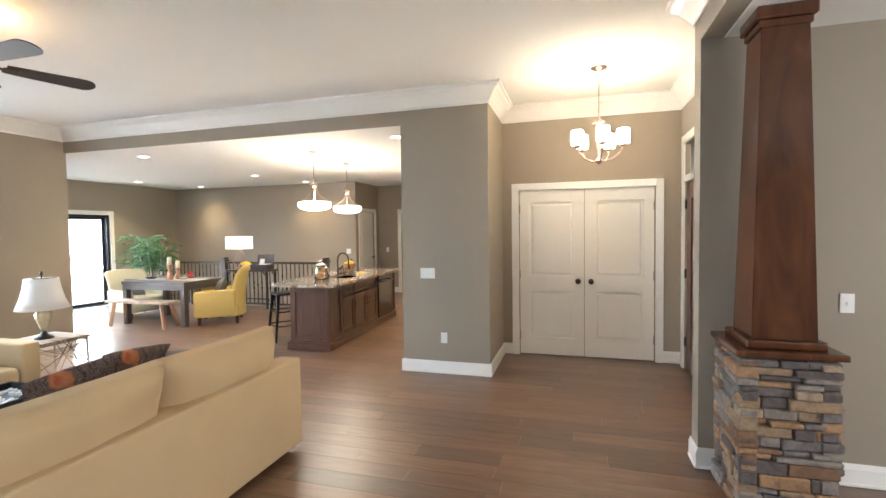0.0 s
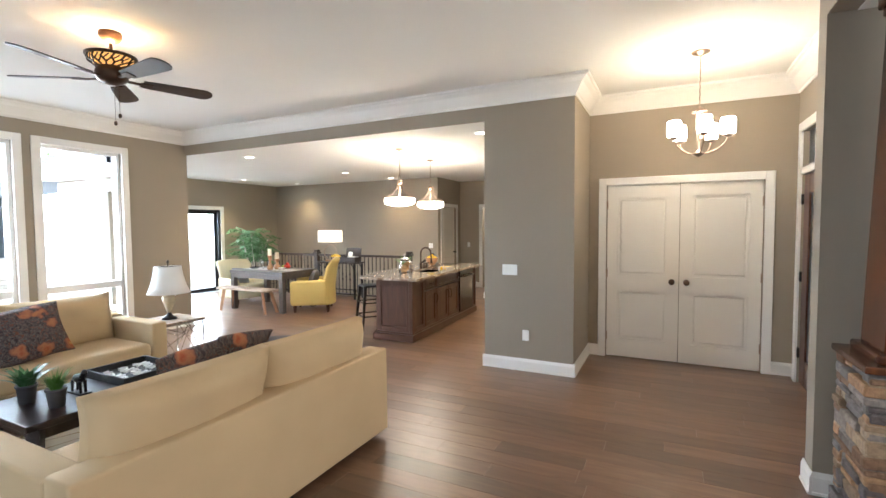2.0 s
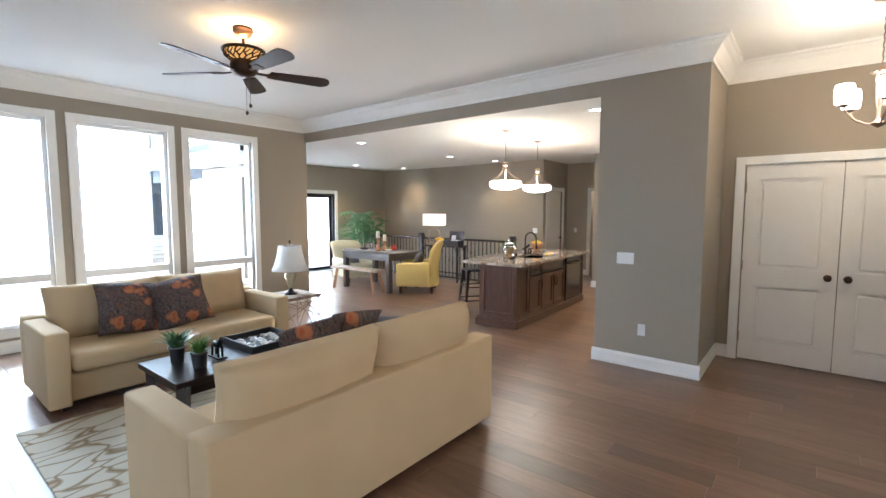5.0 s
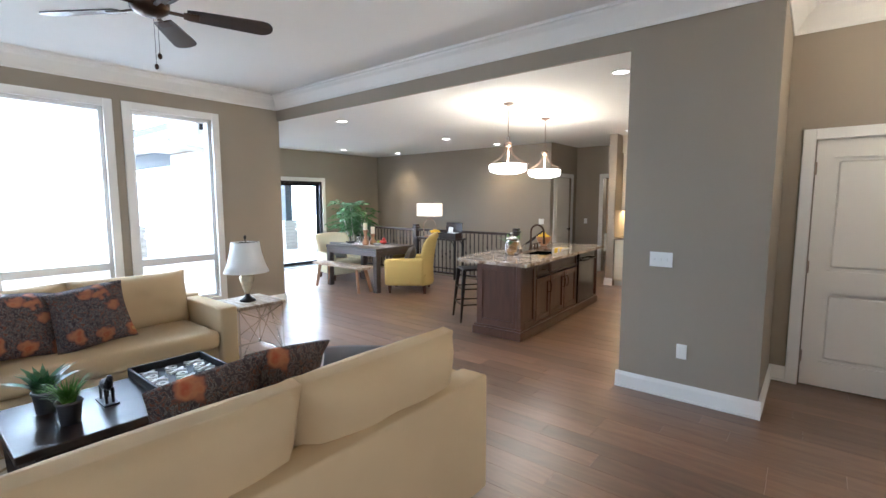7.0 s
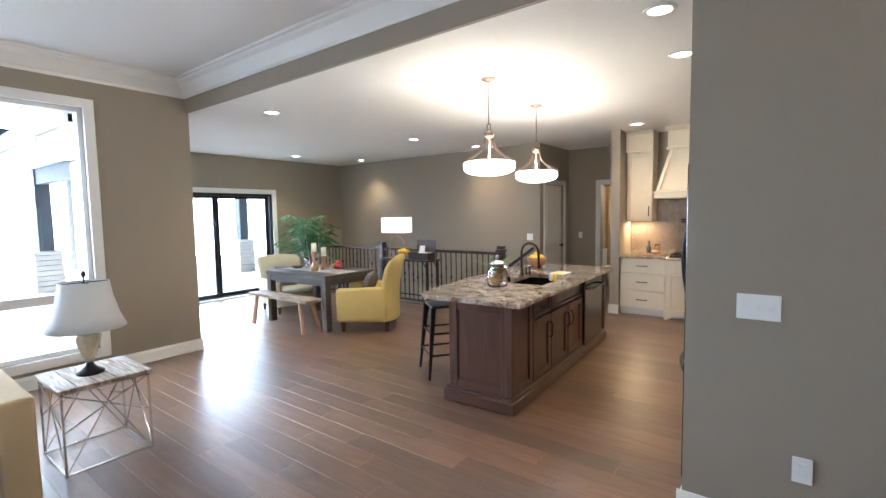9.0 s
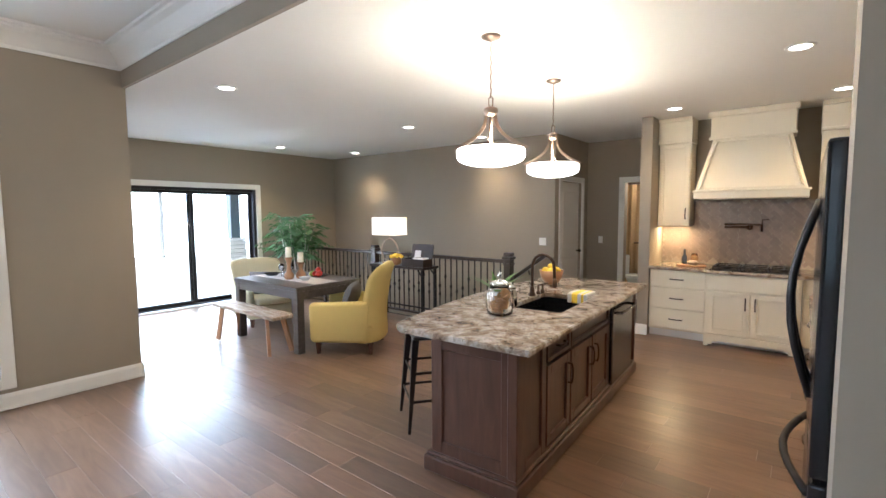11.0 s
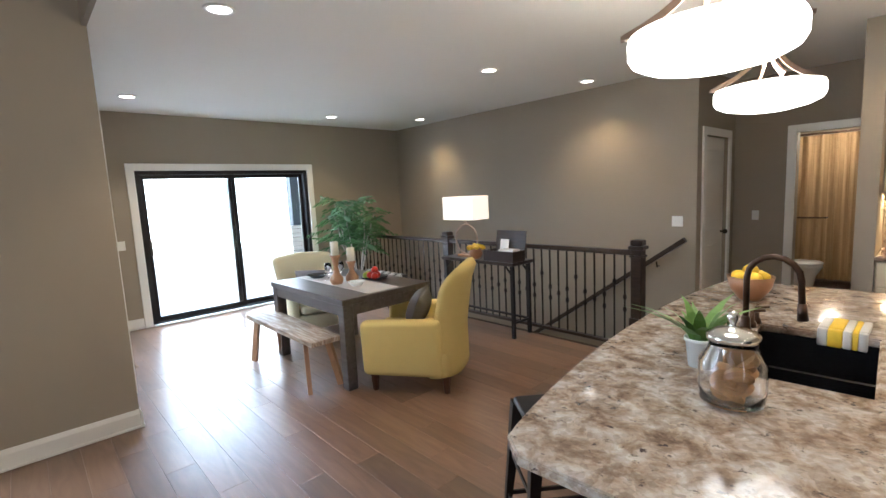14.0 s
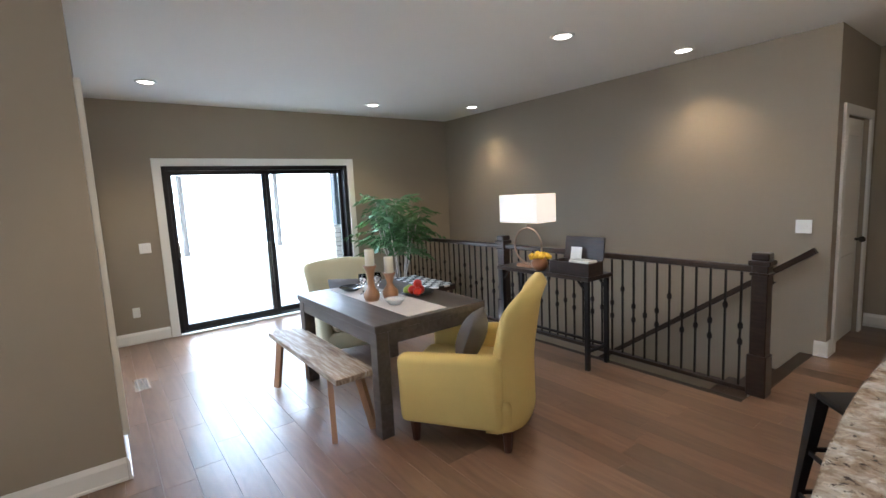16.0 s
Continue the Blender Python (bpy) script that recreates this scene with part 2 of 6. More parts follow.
M["linenshade"] = material("lit_linen_shade", (0.85, 0.80, 0.72), 0.85, var=0.03, emit=0.6, ecol=(1.0, 0.86, 0.70), bump=0.2, bscale=300)
M["whiteshade"] = material("white_linen_shade", (0.80, 0.79, 0.77), 0.85, var=0.03, bump=0.2, bscale=300)
M["can"] = material("lit_downlight", (0.9, 0.9, 0.85), 0.5, var=0.01, emit=14.0, ecol=(1.0, 0.90, 0.74))
M["amber"] = ramp_material("amber_mosaic_glass", [(0.1, (0.75, 0.30, 0.06)), (0.5, (0.9, 0.6, 0.2))], 14, 0.3, kind="voronoi")
M["amber"].node_tree.nodes["Principled BSDF"].inputs["Emission Color"].default_value = (1, 0.5, 0.14, 1)
M["amber"].node_tree.nodes["Principled BSDF"].inputs["Emission Strength"].default_value = 0.55
M["copper"] = material("warm_copper_wood", (0.40, 0.20, 0.10), 0.3, metal=0.4, var=0.15, scale=8)
M["vasewood"] = material("turned_tan_wood", (0.36, 0.19, 0.095), 0.35, var=0.15, scale=6, stretch=(4, 4, 1))
M["wax"] = material("ivory_wax", (0.80, 0.75, 0.62), 0.5, var=0.03)
M["white"] = material("white_ceramic", (0.80, 0.80, 0.78), 0.25, var=0.02)
M["plastic"] = material("white_switch_plastic", (0.82, 0.82, 0.80), 0.35, var=0.01)
M["leaf"] = material("green_leaf", (0.07, 0.17, 0.06), 0.42, var=0.5, scale=9)
M["grass"] = material("bright_green_blade", (0.11, 0.25, 0.035), 0.5, var=0.3, scale=9)
M["grassleaf"] = material("fresh_green_leaf", (0.13, 0.24, 0.05), 0.45, var=0.3, scale=9)
M["flower"] = material("yellow_petal", (0.85, 0.55, 0.03), 0.6, var=0.1, scale=20)
M["red"] = material("red_fruit", (0.55, 0.03, 0.015), 0.3, var=0.2, scale=12)
M["greenfruit"] = material("green_fruit", (0.30, 0.38, 0.05), 0.35, var=0.2, scale=12)
M["grey"] = material("dark_grey_fabric", (0.11, 0.10, 0.10), 0.9, var=0.1, bump=0.3, bscale=400)
M["slatepil"] = material("slate_pillow_cloth", (0.24, 0.24, 0.27), 0.9, var=0.15, bump=0.3, bscale=400)
M["pot"] = material("grey_pot", (0.10, 0.095, 0.10), 0.5, var=0.1)
M["tilebs"] = material("taupe_backsplash_tile", (0.21, 0.16, 0.125), 0.3, var=0.15, scale=8, rnd=0.14)
M["stone"] = ledge_stone()
M["mortar"] = material("dark_mortar", (0.07, 0.06, 0.055), 0.95, var=0.2, bump=0.5)
M["brick"] = material("whitewashed_brick", (0.55, 0.52, 0.48), 0.85, var=0.15, scale=5, bump=0.4)
M["concrete"] = material("pale_concrete", (0.58, 0.57, 0.54), 0.9, var=0.08, scale=1.5, bump=0.3)
M["lawn"] = material("lawn", (0.09, 0.13, 0.045), 0.95, var=0.3, scale=1.5)
M["slate"] = material("slate_blue_paint", (0.055, 0.07, 0.09), 0.6, var=0.08)
M["bark"] = material("tree_bark", (0.42, 0.39, 0.36), 0.9, var=0.25, scale=10, bump=0.6)
M["curtain"] = ramp_material("striped_tan_curtain", [(0.35, (0.30, 0.19, 0.09)), (0.6, (0.46, 0.32, 0.17))], 6, 0.8, stretch=(6, 1, 0.1))
M["frontdoor"] = ramp_material("front_door_wood", [(0.3, (0.05, 0.018, 0.009)), (0.7, (0.12, 0.048, 0.024))], 3, 0.35, stretch=(5, 5, 0.7))
# emissive white standing in for overexposed daylight outdoors
M["dayglow"] = material("glowing_outdoor_white", (0.9, 0.93, 0.95), 1.0, var=0.02, emit=13.0, ecol=(0.88, 0.95, 1.0))
M["glass"] = glass("clear_glass")
M["frost"] = glass("frosted_glass", (0.75, 0.8, 0.85), 0.35)
M["amberglass"] = glass("smoky_amber_glass", (0.85, 0.70, 0.48), 0.05)
M["mercury"] = material("mercury_glass", (0.62, 0.55, 0.40), 0.2, metal=0.55, var=0.25, scale=18)
M["cookie"] = material("tan_cookie", (0.55, 0.30, 0.12), 0.8, var=0.3, scale=20)
M["runner"] = material("white_runner_cloth", (0.62, 0.58, 0.55), 0.9, var=0.05, bump=0.3, bscale=300)

# ---- building helpers ----


def thing(name, label, category, at=(0, 0, 0), rz=0, group="", kind=""):
    ob = new(name)
    ob.matrix_basis = pose(*at, 0, 0, rz)
    ob.empty_display_size = 0.1
    return tagged(ob, label, category, group, kind)


def part(name, bm, mat, parent=None, label="", smooth=False):
    me = bpy.data.meshes.new(name)
    if smooth:
        for f in bm.faces:
            f.smooth = True
    bm.to_mesh(me)
    bm.free()
    me.materials.append(M[mat])
    ob = new(name, me)
    ob.parent = parent
    if label:
        ob["label"] = label
    return ob


def solid(name, bm, mat, label, category, kind="", group="", smooth=False):
    return tagged(part(name, bm, mat, None, "", smooth), label, category, group, kind)


def B():
    return bmesh.new()


def box(bm, x0, y0, z0, x1, y1, z1, bev=0.0, seg=2):
    v = [bm.verts.new(c) for c in ((x0, y0, z0), (x1, y0, z0), (x1, y1, z0), (x0, y1, z0), (x0, y0, z1), (x1, y0, z1), (x1, y1, z1), (x0, y1, z1))]
    fs = [bm.faces.new([v[i] for i in q]) for q in ((3, 2, 1, 0), (4, 5, 6, 7), (0, 1, 5, 4), (1, 2, 6, 5), (2, 3, 7, 6), (3, 0, 4, 7))]
    if bev:
        es = list({e for f in fs for e in f.edges})
        bmesh.ops.bevel(bm, geom=es, offset=bev, segments=seg, affect="EDGES", profile=0.5)
    return bm


def bx(x0, y0, z0, x1, y1, z1, bev=0.0, seg=2):
    return box(B(), x0, y0, z0, x1, y1, z1, bev, seg)


def rod(bm, p0, p1, r0, r1=None, n=10):
    r1 = r0 if r1 is None else r1
    p0, p1 = Vector(p0), Vector(p1)
    m = Matrix.Translation((p0 + p1) / 2) @ (p1 - p0).to_track_quat("Z", "Y").to_matrix().to_4x4()
    bmesh.ops.create_cone(bm, cap_ends=True, segments=n, radius1=r0, radius2=max(r1, 1e-4), depth=(p1 - p0).length, matrix=m)
    return bm


def bar(bm, p0, p1, w, h):
    """A square bar between two points."""
    p0, p1 = Vector(p0), Vector(p1)
    m = Matrix.Translation((p0 + p1) / 2) @ (p1 - p0).to_track_quat("Z", "Y").to_matrix().to_4x4() @ Matrix.Diagonal((w, h, (p1 - p0).length, 1))
    bmesh.ops.create_cube(bm, size=1, matrix=m)
    return bm


def lathe(bm, prof, at=(0, 0, 0), n=24):
    rings = []
    for r, z in prof:
        rings.append([bm.verts.new((at[0] + r * math.cos(2 * math.pi * i / n), at[1] + r * math.sin(2 * math.pi * i / n), at[2] + z)) for i in range(n)])
    for a, b in zip(rings, rings[1:]):
        for i in range(n):
            bm.faces.new((a[i], a[(i + 1) % n], b[(i + 1) % n], b[i]))
    if prof[0][0] > 0.0005:
        bm.faces.new(rings[0][::-1])
    if prof[-1][0] > 0.0005:
        bm.faces.new(rings[-1])
    return bm


def tube(bm, pts, r, n=8):
    """One swept round tube through the points."""
    pts = [Vector(p) for p in pts]
    side = None
    rings = []
    for i, p in enumerate(pts):
        d = (pts[min(i + 1, len(pts) - 1)] - pts[max(i - 1, 0)]).normalized()
        side = (d.orthogonal() if side is None else side - d * side.dot(d)).normalized()
        up = d.cross(side)
        k = 1.0
        if 0 < i < len(pts) - 1:
            k = 1 / max(0.6, (pts[i] - pts[i - 1]).normalized().dot(d))
        rings.append([bm.verts.new(p + (side * math.cos(a) + up * math.sin(a)) * r * min(k, 1.2)) for a in [2 * math.pi * q / n for q in range(n)]])
    for a, b in zip(rings, rings[1:]):
        for i in range(n):
            bm.faces.new((a[i], a[(i + 1) % n], b[(i + 1) % n], b[i]))
    bm.faces.new(rings[0][::-1])
    bm.faces.new(rings[-1])
    return bm


def ball(bm, at, r, n=12, sc=(1, 1, 1)):
    bmesh.ops.create_uvsphere(bm, u_segments=n, v_segments=max(6, n // 2 + 2), radius=r, matrix=Matrix.Translation(at) @ Matrix.Diagonal((*sc, 1)))
    return bm


def cushion(w, d, h, puff=0.06, n=10, wob=0.012, seed=0):
    """A soft cushion w x d x h, centred, its faces puffed out."""
    bm = B()
    bmesh.ops.create_cube(bm, size=2)
    bmesh.ops.subdivide_edges(bm, edges=bm.edges[:], cuts=n, use_grid_fill=True)
    for v in bm.verts:
        x, y, z = v.co
        k = (1 - abs(x) ** 3) * (1 - abs(z) ** 3)
        e = 0.10
        rx = 1 - e * (abs(y) ** 4) * 0.6 - 0.06 * (1 - abs(z) ** 2) * (abs(x) > 0.9)
        px, pz = x * w / 2 * (1 - 0.03 * (1 - z * z)), z * h / 2 * (1 - 0.06 * (1 - x * x) * (1 if z < 0 else -0.6))
        py = y * (d / 2 * (0.35 + 0.65 * min(1, k * 2.2)) + puff * k)
        o = noise.noise((px * 4 + seed, py * 4, pz * 4)) * wob
        v.co = (px * (rx if abs(x) > .99 else 1), py + o, pz + o)
    return bm


def knife_cushion(w, d, h, seed=0.0, cuts=13):
    """A loose back cushion with pinched seams, pointed corners and soft creases."""
    bm = B()
    bmesh.ops.create_cube(bm, size=2)
    bmesh.ops.subdivide_edges(bm, edges=bm.edges[:], cuts=cuts, use_grid_fill=True)
    for v in bm.verts:
        x, y, z = v.co
        e = math.sqrt(max(0.0, (1 - abs(x) ** 4) * (1 - abs(z) ** 4)))
        px = x * w / 2 * (1 - 0.035 * (1 - z * z))
        pz = z * h / 2 * (1 - (0.035 if z > 0 else 0.03) * (1 - x * x))
        crease = noise.noise(Vector((px * 7 + seed, pz * 9, seed))) * 0.014 + noise.noise(Vector((px * 3 + seed, pz * 3, 4))) * 0.02
        v.co = (px, y * d / 2 * (0.26 + 0.84 * e) + crease, pz + crease * 0.5)
    return bm


def roundbox(x0, y0, z0, x1, y1, z1, r, wob=0.006, cuts=6):
    """A padded upholstery block with rounded edges and slight unevenness."""
    bm = bx(x0, y0, z0, x1, y1, z1, r, 4)
    for v in bm.verts:
        v.co += Vector((noise.noise(v.co * 3), noise.noise(v.co * 3 + Vector((9, 0, 0))), noise.noise(v.co * 3 + Vector((0, 9, 0))))) * wob
    return bm


def move(bm, m):
    bm.transform(m)
    return bm


# ---- setting: walls, ceilings, openings ----
H1, H2 = 3.05, 2.71
STRUCT = "structure"


def wall(name, boxes, label="taupe painted drywall wall", mat="wall"):
    bm = B()
    for b in boxes:
        box(bm, *b)
    return solid(name, bm, mat, label, "wall", STRUCT)


# window wall: three windows between y 1.5 and 5.14
WIN = [(1.57, 2.70), (2.79, 3.95), (4.04, 5.14)]
T = 0.085
bl = [(-6.5, -1.2, 0, -6.25, 1.57 + T, H1), (-6.5, 5.14 - T, 0, -6.25, 5.8, H1), (-6.5, 1.57 + T, 0, -6.25, 5.14 - T, 0.17 + T), (-6.5, 1.57 + T, 2.69 - T, -6.25, 5.14 - T, H1)]
for a, b in ((2.70, 2.79), (3.95, 4.04)):
    bl.append((-6.5, a - T, 0.17 + T, -6.25, b + T, 2.69 - T))
wall("wall_west", bl)
# dining wing side wall with a tall window close to its corner
wall("wall_dining_side", [(-6.55, 5.8, 0, -6.25, 6.03, H2), (-9.58, 5.8, 0, -8.0, 6.03, H2), (-8.0, 5.8, 0, -6.55, 6.03, 0.25), (-8.0, 5.8, 2.2, -6.55, 6.03, H2), (-6.5, 5.8, H2, -6.25, 6.0, H1)])
wall("wall_dining_end", [(-9.58, 6.03, 0, -9.33, 6.70, H2), (-9.58, 9.01, 0, -9.33, 11.0, H2), (-9.58, 6.70, 2.0, -9.33, 9.01, H2)])
wall("wall_stair_back", [(-9.58, 10.84, -2.8, -4.22, 11.0, H2)])
wall("wall_stair_low", [(-9.58, 9.5, -2.8, -9.33, 10.84, -0.02), (-9.33, 9.5, -2.8, -4.45, 9.62, -0.25), (-4.45, 9.62, -2.8, -4.35, 10.84, -0.25)])
wall("wall_hall_side", [(-4.38, 11.0, 0, -4.22, 11.06, H2), (-4.38, 11.84, 0, -4.22, 12.12, H2), (-4.38, 11.06, 2.03, -4.22, 11.84, H2)])
wall("wall_hall_end", [(-4.38, 12.12, 0, -3.60, 12.25, H2), (-2.86, 12.12, 0, -2.78, 12.25, H2), (-3.60, 12.12, 2.03, -2.86, 12.25, H2)])
wall("wall_kitchen_stub", [(-2.93, 10.5, 0, -2.80, 12.12, H2)])
wall("wall_kitchen_back", [(-2.80, 11.15, 0, -0.4, 11.3, H2)])
wall("wall_kitchen_side", [(-0.55, 6.97 + 0.13, 0, -0.4, 11.15, H2)])
wall("wall_pier", [(-1.2, 6.0, 0, -0.233, 6.2, H1), (-0.40, 6.2, 0, -0.233, 7.1, H1)])
wall("wall_header", [(-6.5, 6.0, H2, -1.2, 6.03, H1)])
wall("wall_closet", [(-0.233, 6.97, 0, -0.03, 7.1, H1), (1.51, 6.97, 0, 1.95, 7.1, H1), (-0.03, 6.97, 2.035, 1.51, 7.1, H1)])
wall("wall_closet_inside", [(-0.233, 7.7, 0, 1.95, 7.8, H1), (1.85, 7.1, 0, 1.95, 7.7, H1), (-0.4, 7.1, 0, -0.233, 7.8, H1)])
wall("wall_entry", [(1.78, 6.78, 0, 1.93, 6.97, H1), (1.78, 4.65, 0, 1.93, 5.66, H1), (1.78, 5.66, 2.45, 1.93, 6.78, H1)])
wall("wall_dining_partition", [(1.39, 4.5, 0, 5.2, 4.65, H1)])
wall("wall_beam", [(1.39, -1.2, H2 + 0.005, 1.52, 4.5, H1)])
wall("wall_east", [(5.2, -1.2, 0, 5.35, 1.0, H1), (5.2, 3.0, 0, 5.35, 4.65, H1), (5.2, 1.0, 0, 5.35, 3.0, 0.6), (5.2, 1.0, 2.4, 5.35, 3.0, H1)])
wall("wall_south", [(-6.5, -1.35, 0, -3.6, -1.2, H1), (-0.4, -1.35, 0, 5.35, -1.2, H1), (-3.6, -1.35, 2.4, -0.4, -1.2, H1), (-3.6, -1.35, 0, -0.4, -1.2, 0.4)])
wall("wall_bath", [(-4.5, 14.0, 0, -1.9, 14.1, H2), (-4.6, 12.25, 0, -4.5, 14.1, H2), (-2.0, 12.25, 0, -1.9, 14.0, H2), (-5.4, 11.0, 0, -5.3, 12.25, H2), (-5.3, 12.12, 0, -4.38, 12.25, H2), (-2.78, 12.12, 0, -1.9, 12.25, H2), (-5.4, 11.0, 0, -4.38, 11.06, H2)])
solid("ceiling", bx(-6.4, -1.25, H1, 5.25, 7.8, H1 + 0.1), "ceil", "white painted great room ceiling", "ceiling", STRUCT)
solid("ceiling_kitchen", bx(-9.5, 6.03, H2, -0.4, 14.05, H2 + 0.1), "ceil", "white painted kitchen and dining ceiling", "ceiling", STRUCT)
solid("ceiling_side_room", bx(1.52, -1.2, H2, 5.2, 4.5, H2 + 0.1), "ceil", "white painted side room ceiling", "ceiling", STRUCT)


def profile_run(bm, prof, a, b, nrm, ea=0, eb=0):
    """Sweep a moulding profile (out, up) straight from a to b; nrm is the wall's normal."""
    a, b, nrm = Vector(a), Vector(b), Vector(nrm)
    go = (b - a).normalized()
    ra = [bm.verts.new(a + nrm * o - go * (o * ea) + Vector((0, 0, u))) for o, u in prof]
    rb = [bm.verts.new(b + nrm * o + go * (o * eb) + Vector((0, 0, u))) for o, u in prof]
    for i in range(len(prof) - 1):
        bm.faces.new((ra[i], rb[i], rb[i + 1], ra[i + 1]))
    bm.faces.new(ra)
    bm.faces.new(rb[::-1])
    bmesh.ops.recalc_face_normals(bm, faces=bm.faces[:])


CROWN = [(0.002, -0.19), (0.012, -0.19), (0.016, -0.165), (0.03, -0.15), (0.05, -0.12), (0.085, -0.07), (0.12, -0.045), (0.13, -0.03), (0.15, -0.025), (0.152, -0.002), (0.002, -0.002)]
runs = [((-6.25, -1.2, H1), (-6.25, 6.0, H1), (1, 0, 0), 0, -1), ((-6.25, 6.0, H1), (-0.233, 6.0, H1), (0, -1, 0), -1, 1), ((-0.233, 6.0, H1), (-0.233, 6.97, H1), (1, 0, 0), 1, -1),
        ((-0.233, 6.97, H1), (1.78, 6.97, H1), (0, -1, 0), -1, -1), ((1.78, 4.65, H1), (1.78, 6.97, H1), (-1, 0, 0), -1, -1), ((1.39, -1.2, H1), (1.39, 4.65, H1), (-1, 0, 0), 0, 1), ((1.39, 4.65, H1), (1.78, 4.65, H1), (0, 1, 0), 1, -1)]
for a, b, nrm, ea, eb in runs:
    bm = B()
    profile_run(bm, CROWN, a, b, nrm, ea, eb)
    solid("trim_crown", bm, "trim", "white painted crown moulding along the ceiling", "crown moulding", STRUCT)

BASE = [(0.002, 0.004), (0.022, 0.004), (0.022, 0.018), (0.016, 0.022), (0.016, 0.105), (0.010, 0.122), (0.006, 0.135), (0.002, 0.135)]
for a, b, nrm in [((-6.25, -1.2, 0), (-6.25, 6.03, 0), (1, 0, 0)), ((-6.228, 6.03, 0), (-9.33, 6.03, 0), (0, 1, 0)), ((-9.33, 6.03, 0), (-9.33, 6.6, 0), (1, 0, 0)), ((-9.33, 9.1, 0), (-9.33, 9.6, 0), (1, 0, 0)),
                  ((-1.222, 6.0, 0), (-0.211, 6.0, 0), (0, -1, 0)), ((-1.2, 6.0, 0), (-1.2, 6.2, 0), (-1, 0, 0)), ((-0.233, 6.0, 0), (-0.233, 6.97, 0), (1, 0, 0)), ((-0.233, 6.97, 0), (-0.12, 6.97, 0), (0, -1, 0)),
                  ((1.6, 6.97, 0), (1.78, 6.97, 0), (0, -1, 0)), ((1.39, 4.5, 0), (5.2, 4.5, 0), (0, -1, 0)), ((1.39, 4.478, 0), (1.39, 4.672, 0), (-1, 0, 0)), ((1.78, 4.65, 0), (1.78, 5.56, 0), (-1, 0, 0)),
                  ((-4.22, 10.82, 0), (-4.22, 10.97, 0), (1, 0, 0)), ((-4.22, 12.12, 0), (-3.69, 12.12, 0), (0, -1, 0)), ((-2.95, 10.5, 0), (-2.80, 10.5, 0), (0, -1, 0)), ((-2.93, 10.478, 0), (-2.93, 12.12, 0), (-1, 0, 0)), ((-4.3, 10.84, 0), (-4.2, 10.84, 0), (0, -1, 0)), ((5.2, -1.2, 0), (5.2, 4.5, 0), (-1, 0, 0))]:
    bm = B()
    profile_run(bm, BASE, a, b, nrm)
    solid("baseboard", bm, "trim", "white painted baseboard along the wall", "baseboard", STRUCT)


def casing(bm, axis, face, out, a0, a1, z0, z1, w=0.09, t=0.022, sill=False):
    """Casing round an opening in a wall of constant x or y; out: +1 or -1 side."""
    f0, f1 = sorted((face, face + out * t))
    segs = [(a0, a0 + w, z0, z1), (a1 - w, a1, z0, z1), (a0 + w, a1 - w, z1 - w, z1)]
    if sill:
        segs.append((a0 + w, a1 - w, z0, z0 + w))
    for p, q, r, s in segs:
        if axis == "x":
            box(bm, f0, p, r, f1, q, s, 0.004, 1)
        else:
            box(bm, p, f0, r, q, f1, s, 0.004, 1)
    return bm


for i, (a, b) in enumerate(WIN):
    w = thing("window_%d" % (i + 1), "tall white-framed fixed window above a low pane", "window", kind=STRUCT)
    part("window_casing", casing(B(), "x", -6.25, 1, a, b, 0.17, 2.69, sill=True), "trim", w)
    bm = B()
    for p, q, r, s in ((a + T, a + T + 0.04, 0.25, 2.61), (b - T - 0.04, b - T, 0.25, 2.61), (a + T + .04, b - T - .04, 2.565, 2.61), (a + T + .04, b - T - .04, 0.25, 0.30), (a + T + .04, b - T - .04, 0.75, 0.84)):
        box(bm, -6.42, p, r, -6.30, q, s, 0.004, 1)
    part("window_frame", bm, "trim", w)
    for r, s in ((0.30, 0.75), (0.84, 2.565)):
        g = part("pane", bx(-6.375, a + T + .04, r, -6.365, b - T - .04, s), "glass", w)
        g.visible_shadow = False

w = thing("window_4", "white-trimmed dining room side window", "window", kind=STRUCT)
part("window_casing", casing(B(), "y", 6.03, 1, -8.08, -6.47, 0.17, 2.28, t=0.035, sill=True), "trim", w)
bm = B()
for p, q, r, s in ((-8.0, -7.96, 0.25, 2.2), (-6.59, -6.55, 0.25, 2.2), (-7.96, -6.59, 2.15, 2.2), (-7.96, -6.59, 0.25, 0.30), (-7.96, -6.59, 0.75, 0.84)):
    box(bm, p, 5.86, r, q, 5.93, s, 0.004, 1)
part("window_frame", bm, "trim", w)
for r, s in ((0.30, 0.75), (0.84, 2.15)):
    part("pane", bx(-7.96, 5.89, r, -6.59, 5.9, s), "glass", w).visible_shadow = False
# unseen south window, assumed so that fill light has an opening
w = thing("window_5", "assumed white-framed window, out of view, added to let in fill light behind the sitting area", "window", kind=STRUCT)
part("window_casing", casing(B(), "y", -1.2, 1, -3.68, -0.32, 0.32, 2.48, sill=True), "trim", w)
part("pane", bx(-3.6, -1.29, 0.4, -0.4, -1.28, 2.4), "glass", w).visible_shadow = False

# side-room window made up to frame the east fill lamp
w = thing("window_6", "assumed white-framed window, out of view, added to let in fill light from the side room", "window", kind=STRUCT)
part("window_casing", casing(B(), "x", 5.2, -1, 0.92, 3.08, 0.52, 2.48, sill=True), "trim", w)

